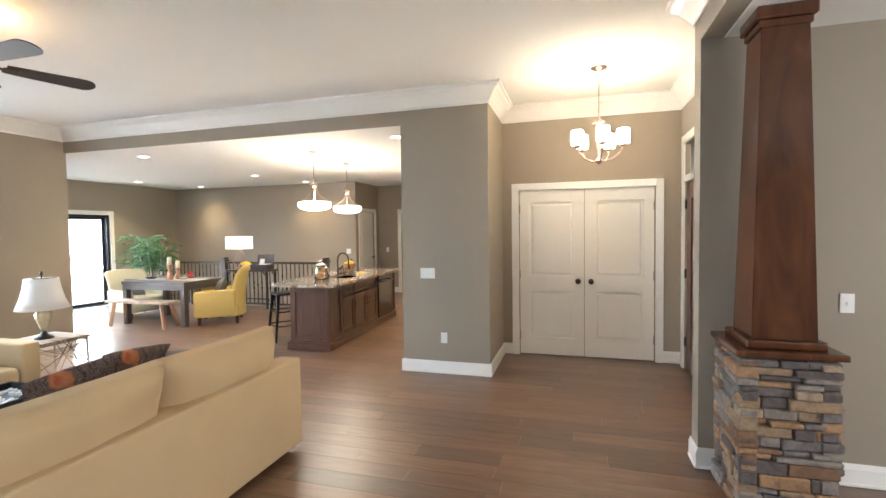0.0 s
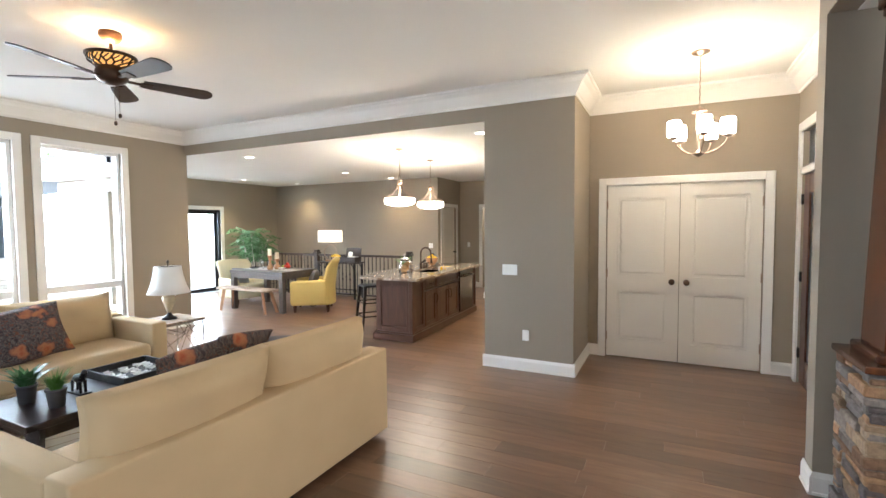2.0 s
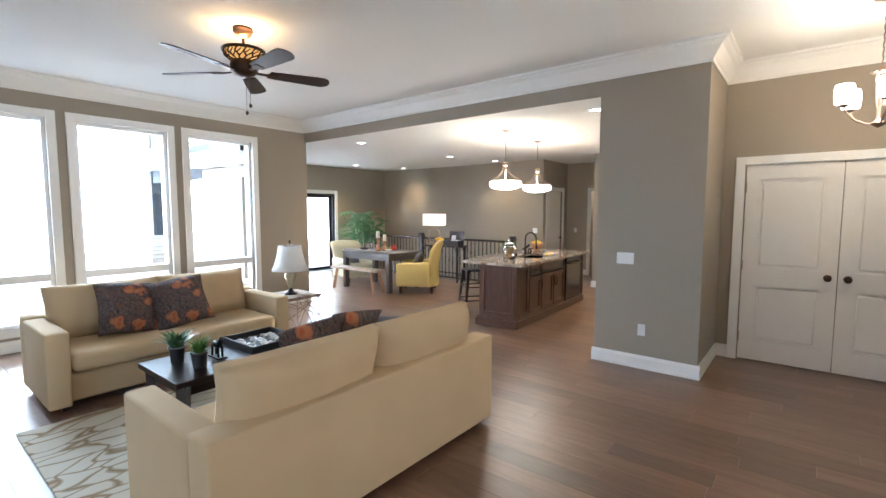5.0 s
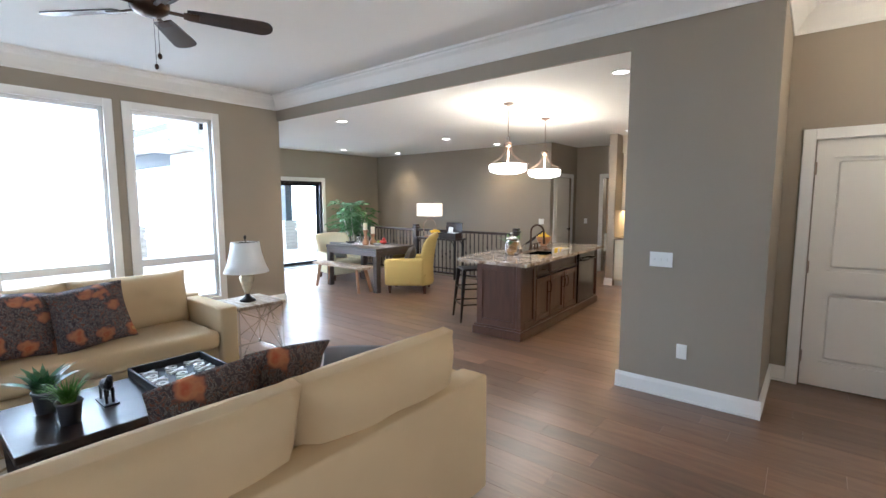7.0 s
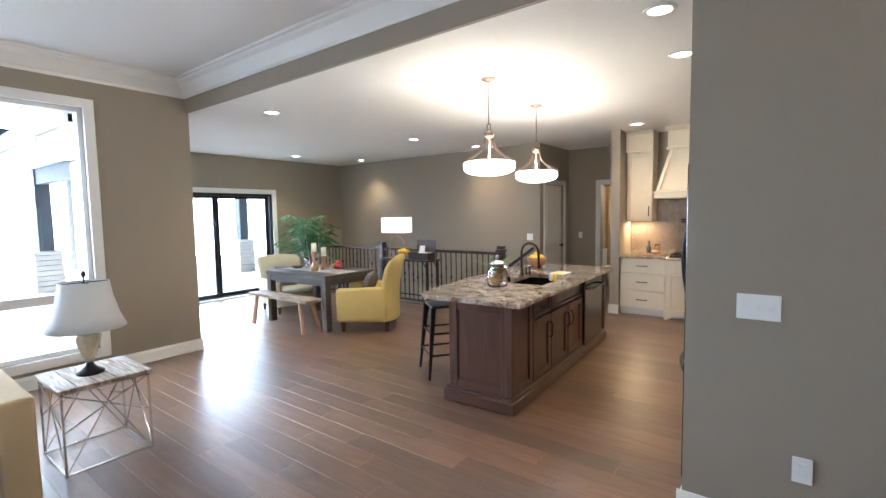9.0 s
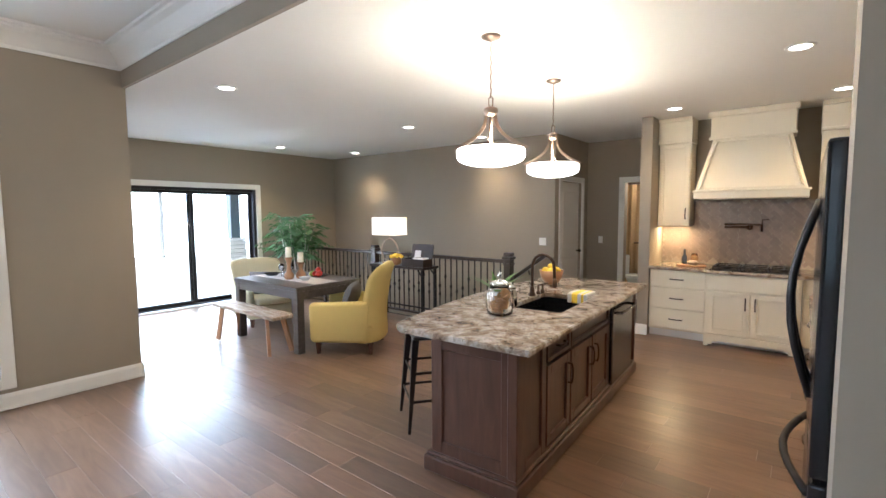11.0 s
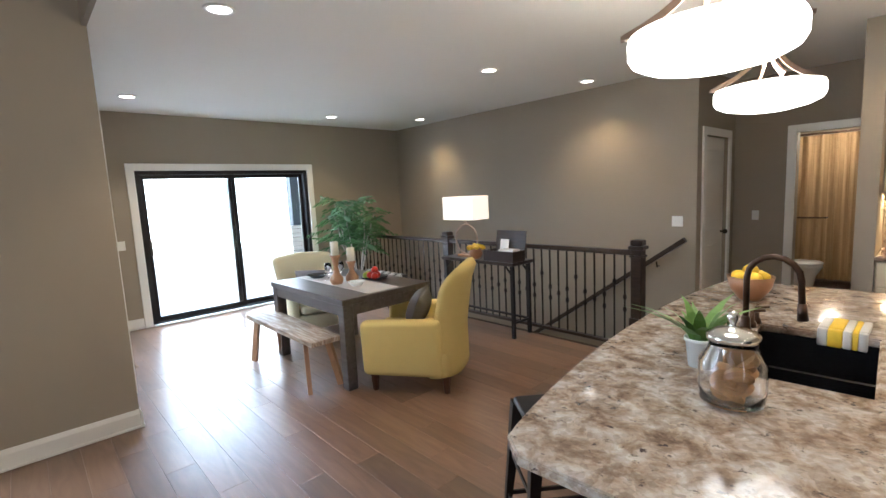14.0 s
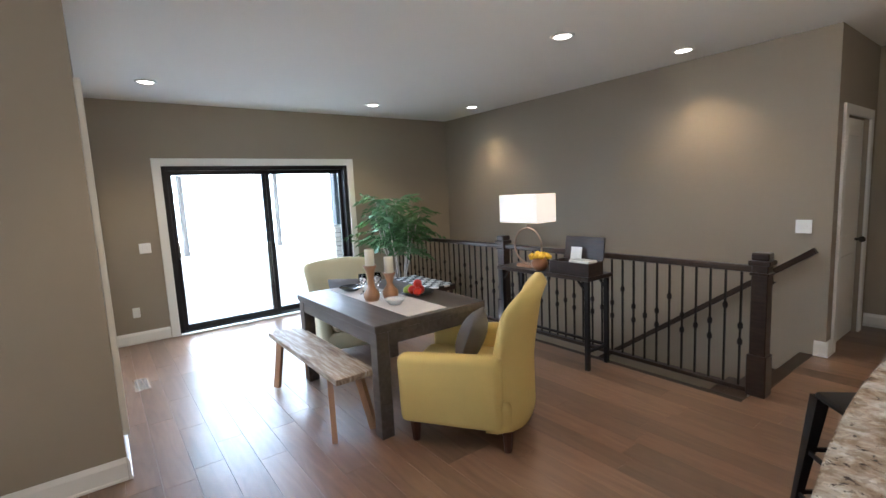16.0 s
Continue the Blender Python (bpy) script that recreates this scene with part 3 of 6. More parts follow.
# sliding glass door
d = thing("door_1", "black-framed sliding glass patio door with white casing, closed", "sliding door", kind=STRUCT)
part("door_casing", casing(B(), "x", -9.33, 1, 6.605, 9.10, 0, 2.09), "trim", d)
bm = B()
for p, q, r, s in ((6.70, 6.75, 0.0, 2.0), (8.96, 9.01, 0.0, 2.0), (6.75, 8.96, 1.95, 2.0), (6.75, 8.96, 0.0, 0.035)):
    box(bm, -9.50, p, r, -9.345, q, s, 0.003, 1)
part("door_frame", bm, "iron", d, "black metal frame")
for x, y0, y1 in ((-9.42, 6.75, 7.92), (-9.47, 7.83, 8.96)):
    bm = B()
    for p, q, r, s in ((y0, y0 + 0.05, 0.036, 1.949), (y1 - 0.05, y1, 0.036, 1.949), (y0 + .05, y1 - .05, 1.895, 1.949), (y0 + .05, y1 - .05, 0.036, 0.10)):
        box(bm, x, p, r, x + 0.04, q, s, 0.003, 1)
    ob = part("door_panel", bm, "iron", d, "black sliding sash")
    g = part("pane", bx(x + 0.015, y0 + .05, 0.10, x + 0.025, y1 - .05, 1.895), "glass", ob)
    g.visible_shadow = False
part("door_handle", tube(B(), [(-9.38, 6.79, 0.92), (-9.34, 6.79, 0.94), (-9.34, 6.79, 1.1), (-9.38, 6.79, 1.12)], 0.012), "nickel", d, "brushed pull handle")
part("latch", bx(-9.38, 7.885, 0.97, -9.36, 7.91, 1.09, 0.004, 1), "iron", d, "black latch")
part("threshold", bx(-9.345, 6.70, 0.004, -9.26, 9.01, 0.02, 0.003, 1), "trim", d)


def panel_door(name, label, axis, x0, x1, y, z1, out, knob_side, parent=None, t=0.035):
    """A two-panel interior door leaf in the plane y (front at y), faces -y."""
    ob = thing(name, label, "door", kind=STRUCT) if parent is None else parent
    leaf = B()
    w = x1 - x0
    s = 0.115
    rails = [(x0, x0 + s, 0.012, z1), (x1 - s, x1, 0.012, z1), (x0 + s, x1 - s, 0.012, 0.22), (x0 + s, x1 - s, 0.80, 0.98), (x0 + s, x1 - s, z1 - 0.15, z1)]
    for a, b, c, e in rails:
        box(leaf, a, y, c, b, y + t, e)
    for c, e in ((0.22, 0.80), (0.98, z1 - 0.15)):
        box(leaf, x0 + s, y + 0.024, c, x1 - s, y + t - 0.004, e)
        v = box(B(), x0 + s + 0.026, y + 0.008, c + 0.026, x1 - s - 0.026, y + 0.03, e - 0.026, 0.012, 1)
        me = bpy.data.meshes.new("tmp")
        v.to_mesh(me)
        leaf.from_mesh(me)
        v.free()
        bpy.data.meshes.remove(me)
    p = part("door_leaf", leaf, "door", ob)
    kx = x1 - 0.07 if knob_side > 0 else x0 + 0.07
    k = B()
    rod(k, (kx, y, 0.92), (kx, y - 0.01, 0.92), 0.032, n=20)
    rod(k, (kx, y - 0.01, 0.92), (kx, y - 0.045, 0.92), 0.012)
    ball(k, (kx, y - 0.06, 0.92), 0.03, 16, (1, 0.8, 1))
    part("door_knob", k, "bronze", p, "oil-rubbed bronze knob", True)
    hx = x0 - 0.004 if knob_side > 0 else x1 + 0.004
    for z in (0.25, 1.0, 1.8):
        part("hinge", bx(hx - 0.012, y - 0.012, z - 0.05, hx + 0.012, y + 0.004, z + 0.05, 0.003, 1), "nickel", p, "brushed nickel hinge")
    return ob


d = thing("door_2", "pair of white two-panel closet doors, closed", "double door", kind=STRUCT)
part("door_casing", casing(B(), "y", 6.97, -1, -0.12, 1.60, 0, 2.11, 0.085), "trim", d)
panel_door("", "", "y", -0.025, 0.735, 6.985, 2.03, -1, 1, d)
panel_door("", "", "y", 0.742, 1.505, 6.985, 2.03, -1, -1, d)

# front door with transom in the entry's side wall
d = thing("door_3", "dark wood front door with a tall glass light and transom, closed", "front door", (-0.07, 0.06, 0), kind=STRUCT)
part("door_casing", casing(B(), "x", 1.85, -1, 5.51, 6.81, 0, 2.54, 0.09), "trim", d)
part("transom_bar", bx(1.84, 5.6, 2.04, 1.98, 6.72, 2.11, 0.004, 1), "trim", d)
part("transom_pane", bx(1.90, 5.6, 2.11, 1.91, 6.72, 2.45), "frost", d, "frosted transom glass")
bm = B()
for p, q, r, s in ((5.62, 5.80, 0.012, 2.03), (6.52, 6.70, 0.012, 2.03), (5.80, 6.52, 0.012, 0.26), (5.80, 6.52, 1.85, 2.03)):
    box(bm, 1.865, p, r, 1.91, q, s, 0.004, 1)
lf = part("door_leaf", bm, "frontdoor", d, "red-brown wood leaf")
part("door_light", bx(1.88, 5.80, 0.26, 1.89, 6.52, 1.85), "frost", lf, "tall obscure glass light")
for z in (0.3, 1.05, 1.8):
    part("hinge", bx(1.845, 6.70, z - 0.05, 1.865, 6.725, z + 0.05, 0.003, 1), "iron", lf, "black hinge")

# hall door, ajar, and bathroom doorway
d = thing("door_4", "white two-panel hall door closed in its casing", "door", kind=STRUCT)
part("door_casing", casing(B(), "x", -4.22, 1, 10.97, 11.93, 0, 2.11, 0.085), "trim", d)
bm = bx(0, -0.018, 0.012, 0.74, 0.018, 2.02, 0.003, 1)
for z0, z1 in ((0.22, 0.8), (0.98, 1.87)):
    box(bm, 0.12, -0.024, z0, 0.62, 0.024, z1, 0.005, 1)
lf = part("door_leaf", move(bm, pose(-4.27, 11.08, 0, 0, 0, 90)), "door", d)
k = B()
ball(k, (-4.20, 11.75, 0.92), 0.028, 12)
rod(k, (-4.20, 11.75, 0.92), (-4.33, 11.75, 0.92), 0.012)
part("door_knob", k, "black", lf, "black knob", True)
d = thing("door_5", "white-cased open bathroom doorway", "doorway", kind=STRUCT)
part("door_casing", casing(B(), "y", 12.12, -1, -3.69, -2.94, 0, 2.11, 0.085), "trim", d)

# ---- lamps ----
WARM = (1.0, 0.80, 0.55)
CANS = [(-5.5, 6.6), (-5.54, 9.1), (-8.53, 9.06), (-8.35, 6.56), (-2.5, 10.2), (-5.24, 10.42), (-8.13, 10.4), (-1.46, 6.56), (-1.5, 7.5), (-1.37, 8.63), (-1.06, 10.29)]


def downlight(x, y, watts=36):
    t = thing("recessed_downlight", "lit white recessed ceiling downlight", "downlight", (x, y, H2), group="recessed ceiling lights")
    part("trim_ring", lathe(B(), [(0.095, -0.001), (0.09, -0.008), (0.07, -0.010), (0.068, -0.004)], n=24), "trim", t, smooth=True)
    part("lens", lathe(B(), [(0.066, -0.005), (0.04, -0.007), (0.0004, -0.008)], n=24), "can", t, "glowing lens")
    ob = new("downlight_lamp", bpy.data.lights.new("downlight_lamp", "SPOT"))
    ob.data.energy, ob.data.color, ob.data.spot_size, ob.data.spot_blend, ob.data.shadow_soft_size = watts, (1.0, 0.70, 0.38), radians(112), 0.75, 0.06
    ob.matrix_world = look((x, y, H2 - 0.02), (x, y, 0))
    return t


for x, y in CANS:
    downlight(x, y, 44 if x > -3 else 64)


def pendant(x, y):
    t = thing("pendant_light", "bronze pendant with a glowing shallow glass bowl", "pendant light", (x, y, 0), group="pendants over the island")
    part("canopy", lathe(B(), [(0.065, H2 - 0.001), (0.062, H2 - 0.012), (0.03, H2 - 0.025), (0.008, H2 - 0.035)]), "nickel", t, smooth=True)
    ch = B()
    z = H2 - 0.035
    k = 0
    while z > 2.32:
        bmesh.ops.create_cone(ch, segments=6, radius1=0.004, radius2=0.004, depth=0.034, matrix=Matrix.Translation((0.002 * (-1) ** k, 0, z - 0.015)))
        z -= 0.03
        k += 1
    tube(ch, [(-0.014, 0, 2.25), (-0.016, 0, 2.31), (0, 0, 2.33), (0.016, 0, 2.31), (0.014, 0, 2.25)], 0.004, 6)
    part("chain", ch, "nickel", t)
    part("cap", lathe(B(), [(0.012, 2.26), (0.045, 2.245), (0.05, 2.23), (0.046, 2.22), (0.04, 2.20), (0.01, 2.19)]), "nickel", t, smooth=True)
    for i in range(4):
        a = i * math.pi / 2 + 0.5
        pts = []
        for s in range(9):
            u = s / 8
            r = 0.03 + 0.205 * u ** 2.3
            pts.append((r * math.cos(a), r * math.sin(a), 2.22 - 0.232 * u ** 0.85))
        arm = B()
        for p, q in zip(pts, pts[1:]):
            bar(arm, p, q, 0.012, 0.022)
        part("arm", arm, "nickel", t)
    part("bowl", lathe(B(), [(0.205, 1.985), (0.222, 1.98), (0.228, 1.965), (0.227, 1.925), (0.216, 1.905), (0.175, 1.885), (0.10, 1.869), (0.0004, 1.862)], n=36), "shade2", t, "glowing frosted glass bowl", True)
    for k in range(4):
        a = k * math.pi / 2 + 0.5
        part("clip", bar(B(), (0.205 * math.cos(a), 0.205 * math.sin(a), 1.992), (0.246 * math.cos(a), 0.246 * math.sin(a), 1.986), 0.03, 0.012), "nickel", t)
    ob = new("pendant_lamp", bpy.data.lights.new("pendant_lamp", "POINT"))
    ob.data.energy, ob.data.color, ob.data.shadow_soft_size = 46, WARM, 0.08
    ob.location = (x, y, 2.05)
    return t


pendant(-2.96, 7.09)
pendant(-3.08, 8.30)

# entry chandelier
t = thing("chandelier", "bronze chandelier with five glowing frosted glass shades", "chandelier", (0.85, 5.84, 0))
part("canopy", lathe(B(), [(0.075, H1 - 0.001), (0.07, H1 - 0.014), (0.03, H1 - 0.028), (0.008, H1 - 0.04)]), "nickel", t, smooth=True)
ch = B()
for k in range(14):
    bmesh.ops.create_cone(ch, segments=6, radius1=0.004, radius2=0.004, depth=0.036, matrix=Matrix.Translation((0.002 * (-1) ** k, 0, H1 - 0.05 - k * 0.031)))
part("chain", ch, "nickel", t)
part("stem", lathe(B(), [(0.006, 2.60), (0.012, 2.58), (0.06, 2.545), (0.062, 2.535), (0.014, 2.53), (0.010, 2.22), (0.02, 2.20), (0.045, 2.185), (0.045, 2.175), (0.015, 2.155), (0.0004, 2.145)]), "nickel", t, smooth=True)
for i in range(5):
    a = i * 2 * math.pi / 5 - 0.19
    c, s = math.cos(a), math.sin(a)
    pts = [(r * c, r * s, z) for r, z in ((0.02, 2.175), (0.08, 2.182), (0.14, 2.205), (0.187, 2.245), (0.21, 2.285), (0.215, 2.315))]
    arm = part("arm", tube(B(), pts, 0.006, 8), "nickel", t)
    part("cup", lathe(B(), [(0.012, 2.30), (0.035, 2.312), (0.038, 2.32), (0.02, 2.325)], (0.215 * c, 0.215 * s, 0)), "nickel", arm, smooth=True)
    part("shade", lathe(B(), [(0.02, 2.325), (0.052, 2.328), (0.058, 2.36), (0.057, 2.44), (0.052, 2.46), (0.046, 2.455), (0.05, 2.36), (0.012, 2.335)], (0.215 * c, 0.215 * s, 0), 20), "shade", t, "glowing frosted glass shade", True)
for i in range(3):
    a = i * 2.094
    part("strut", bar(B(), (0.05 * math.cos(a), 0.05 * math.sin(a), 2.54), (0.02 * math.cos(a), 0.02 * math.sin(a), 2.30), 0.008, 0.008), "nickel", t)
ob = new("chandelier_lamp", bpy.data.lights.new("chandelier_lamp", "POINT"))
ob.data.energy, ob.data.color, ob.data.shadow_soft_size, ob.location = 30, (1, 0.72, 0.42), 0.1, (0.85, 5.84, 2.52)

# ceiling fan
t = thing("ceiling_fan", "dark bronze ceiling fan with five blades and amber glass uplight", "ceiling fan", (-3.21, 3.33, 0))
part("canopy", lathe(B(), [(0.075, H1 - 0.001), (0.078, H1 - 0.03), (0.06, H1 - 0.06), (0.02, H1 - 0.08)]), "copper", t, smooth=True)
part("downrod", rod(B(), (0, 0, H1 - 0.07), (0, 0, 2.79), 0.013), "bronze", t)
part("light_bowl", lathe(B(), [(0.06, 2.795), (0.11, 2.805), (0.142, 2.835), (0.15, 2.86)], n=24), "amber", t, "glowing amber mosaic glass", True)
cg = B()
for i in range(14):
    a = i * math.pi / 7
    tube(cg, [(r * math.cos(a + o), r * math.sin(a + o), z) for r, z, o in ((0.08, 2.793, 0), (0.116, 2.803, 0.12), (0.149, 2.832, -0.04), (0.157, 2.862, 0.1))], 0.007, 5)
    tube(cg, [(r * math.cos(a + o), r * math.sin(a + o), z) for r, z, o in ((0.116, 2.803, 0.12), (0.147, 2.828, 0.42))], 0.006, 5)
    tube(cg, [(r * math.cos(a + o), r * math.sin(a + o), z) for r, z, o in ((0.136, 2.818, 0.0), (0.154, 2.85, 0.3))], 0.005, 5)
part("cage", cg, "bronze", t, "bronze scrollwork round the bowl")
part("bowl_rim", lathe(B(), [(0.150, 2.858), (0.17, 2.862), (0.172, 2.876), (0.152, 2.873)], n=24), "bronze", t, smooth=True)
part("motor", lathe(B(), [(0.03, 2.66), (0.07, 2.675), (0.105, 2.70), (0.11, 2.75), (0.10, 2.785), (0.06, 2.80)], n=24), "bronze", t, smooth=True)
for i in range(5):
    a = radians(-3 + 72 * i)
    bl_ = B()
    outline = [(0.20, -0.052), (0.28, -0.06), (0.60, -0.076)]
    outline += [(0.64 + 0.07 * math.sin(k * math.pi / 8), -0.076 * math.cos(k * math.pi / 8)) for k in range(9)]
    outline += [(0.60, 0.076), (0.28, 0.06), (0.20, 0.052)]
    lo, hi = [bl_.verts.new((x, y, -0.004)) for x, y in outline], [bl_.verts.new((x, y, 0.004)) for x, y in outline]
    bl_.faces.new(lo[::-1])
    bl_.faces.new(hi)
    for k in range(len(outline)):
        bl_.faces.new((lo[k], lo[(k + 1) % len(lo)], hi[(k + 1) % len(hi)], hi[k]))
    m = pose(0, 0, 2.705, 0, 0, math.degrees(a)) @ pose(0, 0, 0, -13, 0, 0)
    b_ = part("blade", move(bl_, m), "espresso", t, "dark wood blade")
    ir = B()
    bar(ir, (0.09, 0, 0), (0.19, 0, -0.006), 0.02, 0.012)
    box(ir, 0.18, -0.035, -0.012, 0.27, 0.035, -0.0045, 0.003, 1)
    part("blade_iron", move(ir, m), "bronze", b_)
for dx, z in ((0.03, 2.43), (-0.03, 2.38)):
    pc = rod(B(), (dx, 0.03, 2.67), (dx, 0.03, z), 0.0015, n=5)
    ball(pc, (dx, 0.03, z), 0.013, 8, (1, 1, 1.4))
    part("pull_chain", pc, "bronze", t)
ob = new("fan_lamp", bpy.data.lights.new("fan_lamp", "POINT"))
ob.data.energy, ob.data.color, ob.data.shadow_soft_size, ob.location = 16, (1, 0.62, 0.28), 0.05, (-3.21, 3.33, 2.90)

# ---- great room ----


def sofa(m, nm, label):
    """Front at -y, 2.04 wide, 0.92 deep."""
    t = thing(nm, label, "sofa", group="facing sofas")
    t.matrix_basis = m
    W, D = 2.04, 0.92
    part("frame", roundbox(-W / 2 + 0.13, -D / 2 + 0.07, 0.06, W / 2 - 0.13, D / 2 - 0.05, 0.29, 0.03), "sofa", t, smooth=True)
    part("back", roundbox(-W / 2, D / 2 - 0.17, 0.05, W / 2, D / 2, 0.66, 0.018), "sofa", t, smooth=True)
    for s in (-1, 1):
        a, b = sorted((s * W / 2, s * (W / 2 - 0.15)))
        part("arm", roundbox(a, -D / 2, 0.05, b, D / 2 - 0.165, 0.64, 0.02), "sofa", t, smooth=True)
        seam = tube(B(), [(s * W / 2 - s * 0.012, -D / 2 + 0.015, 0.615), (s * W / 2 - s * 0.012, D / 2 - 0.02, 0.615)], 0.005, 6)
        part("piping", seam, "sofa", t)
    part("seat_cushion", roundbox(-W / 2 + 0.155, -D / 2 - 0.01, 0.295, W / 2 - 0.155, D / 2 - 0.22, 0.455, 0.055, 0.012), "sofa", t, smooth=True)
    for s in (-1, 1):
        c = knife_cushion(0.90, 0.25, 0.50, s * 3 + m.translation.x)
        part("back_cushion", move(c, pose(s * 0.44, D / 2 - 0.20, 0.655, -9, 0, 0)), "sofa", t, smooth=True)
    for sx in (-1, 1):
        for sy in (-1, 1):
            part("foot", bx(sx * 0.9 - 0.03, sy * 0.36 - 0.03, 0, sx * 0.9 + 0.03, sy * 0.36 + 0.03, 0.055, 0.004, 1), "espresso", t)
    return t


sofa(pose(-1.71, 3.08, 0, 0, 0, -90), "sofa", "tan linen two-cushion sofa with its back to the entry")
sofa(pose(-4.32, 3.08, 0, 0, 0, 90), "sofa", "tan linen sofa below the tall windows")


def pillow(x, y, z, rx, ry, rz, w=0.5, mat="floral", label="dark floral throw pillow with orange blossoms on the sofa"):
    t = solid("throw_pillow", cushion(w, 0.05, w * 0.92, 0.06, 8, 0.012, x), mat, label, "pillow", group="throw pillows", smooth=True)
    t.matrix_basis = pose(x, y, z, rx, ry, rz)


pillow(-4.26, 2.72, 0.68, -22, 6, 95)
pillow(-4.20, 3.14, 0.68, -24, -8, 84)
pillow(-1.88, 2.98, 0.67, -16, 4, -92, 0.46)
pillow(-1.93, 3.32, 0.68, -24, -6, -86, 0.46)
pillow(-1.98, 3.80, 0.58, -14, -8, -112, 0.36, "slatepil", "slate grey throw pillow against the sofa arm")

solid("area_rug", bx(-3.72, 1.85, 0.003, -1.75, 4.30, 0.014, 0.004, 1), "rug", "cream area rug with tan scrolling line pattern", "rug")

t = thing("coffee_table", "dark espresso coffee table with tapered legs", "coffee table", (0, 0, 0.014))
part("tabletop", bx(-3.27, 2.47, 0.395, -2.60, 3.58, 0.436, 0.006, 2), "espresso", t)
part("apron", bx(-3.20, 2.54, 0.31, -2.67, 3.51, 0.395, 0.004, 1), "espresso", t)
for x in (-3.20, -2.67):
    for y in (2.54, 3.51):
        part("leg", move(rod(B(), (x, y, 0), (x, y, 0.395), 0.028, 0.05, 4), pose(0, 0, 0)), "espresso", t)
CT = 0.451


def potted(x, y, mat, n, h, spread, seed, label, z, pot="pot", r=0.055):
    t = thing("potted_plant", label, "potted plant", (x, y, z))
    part("pot", lathe(B(), [(r * 0.75, 0.0), (r * 0.95, r * 1.9), (r * 1.05, r * 1.9), (r * 1.05, r * 2.15), (r * 0.92, r * 2.15), (r * 0.85, r * 1.7), (0.0004, r * 1.7)]), pot, t, smooth=True)
    rr = random.Random(seed)
    vs, fs = [], []
    for i in range(n):
        a, l, s = rr.uniform(0, 6.28), h * rr.uniform(0.6, 1.1), spread * rr.uniform(0.2, 1)
        c0 = Vector((r * 0.4 * math.cos(a), r * 0.4 * math.sin(a), r * 1.7))
        side = Vector((-math.sin(a), math.cos(a), 0)) * (0.003 if mat == "grass" else 0.02)
        k = len(vs)
        for j in range(5):
            u = j / 4
            c = c0 + Vector((math.cos(a) * s * u ** 1.6, math.sin(a) * s * u ** 1.6, l * (u - 0.35 * u * u)))
            wd = side * (1 - u) ** 0.6 * (1.4 if 0 < j < 3 else 1)
            vs += [c - wd, c + wd]
        fs += [(k + 2 * j, k + 2 * j + 1, k + 2 * j + 3, k + 2 * j + 2) for j in range(4)]
    me = bpy.data.meshes.new("blades")
    me.from_pydata(vs, [], fs)
    me.materials.append(M[mat])
    ob = new("leaves", me)
    ob.parent = t


potted(-3.06, 2.66, "leaf", 45, 0.20, 0.16, 3, "trailing dark green plant in a grey pot on the coffee table", CT)
potted(-2.81, 2.71, "grass", 160, 0.19, 0.13, 4, "bright green grass plant in a grey pot on the coffee table", CT)

t = thing("serving_tray", "black tray with cut-out white scroll lettering shapes", "tray", (0, 0, CT))
part("tray_base", bx(-3.27, 3.09, 0, -2.78, 3.53, 0.012, 0.003, 1), "black", t)
for b in ((-3.27, 3.09, -3.255, 3.53), (-2.795, 3.09, -2.78, 3.53), (-3.255, 3.09, -2.795, 3.105), (-3.255, 3.515, -2.795, 3.53)):
    part("tray_side", bx(b[0], b[1], 0.012, b[2], b[3], 0.06, 0.003, 1), "black", t)
for r in range(3):
    for c in range(5):
        x, y = -3.19 + c * 0.083, 3.17 + r * 0.14
        bm = B()
        if (r + c) % 2:
            lathe(bm, [(0.018, 0), (0.034, 0), (0.034, 0.012), (0.018, 0.012), (0.018, 0)], (x, y, 0.012), 14)
        else:
            bar(bm, (x - 0.03, y - 0.05, 0.019), (x + 0.03, y + 0.05, 0.019), 0.014, 0.014)
            bar(bm, (x - 0.03, y + 0.05, 0.0185), (x + 0.03, y - 0.05, 0.0185), 0.014, 0.014)
        part("scroll", bm, "white", t)

t = solid("figurine", B(), "iron", "small dark metal animal figurine on the coffee table", "figurine")
bm = B()
ball(bm, (0, 0, 0.10), 0.035, 10, (1.8, 0.8, 0.9))
ball(bm, (0.075, 0, 0.155), 0.02, 8, (1.5, 0.7, 0.8))
rod(bm, (0.04, 0, 0.115), (0.07, 0, 0.155), 0.022, 0.014, 8)
for sx in (-0.045, 0.04):
    for sy in (-0.015, 0.015):
        rod(bm, (sx, sy, 0.09), (sx * 1.25, sy, 0.0), 0.011, 0.007, 6)
box(bm, -0.08, -0.035, -0.0, 0.08, 0.035, 0.01)
bm.to_mesh(t.data)
bm.free()
t.location = (-2.95, 2.90, CT)

# end table and lamp
t = thing("end_table", "chrome wire end table with a pale wooden top", "end table", (0, 0, 0))
X0, X1, Y0, Y1 = -4.66, -4.19, 4.27, 4.73
for i in range(5):
    part("slat", bx(X0 - 0.02, Y0 - 0.02 + i * 0.1, 0.515, X1 + 0.03, Y0 - 0.02 + i * 0.1 + 0.098, 0.54, 0.003, 1), "bench", t)
for nm, z in (("bottom_frame", 0.012), ("top_frame", 0.506)):
    fr = B()
    for a, b in (((X0, Y0), (X1, Y0)), ((X1, Y0), (X1, Y1)), ((X1, Y1), (X0, Y1)), ((X0, Y1), (X0, Y0))):
        bar(fr, (*a, z), (*b, z), 0.013, 0.013)
    part(nm, fr, "chrome", t)
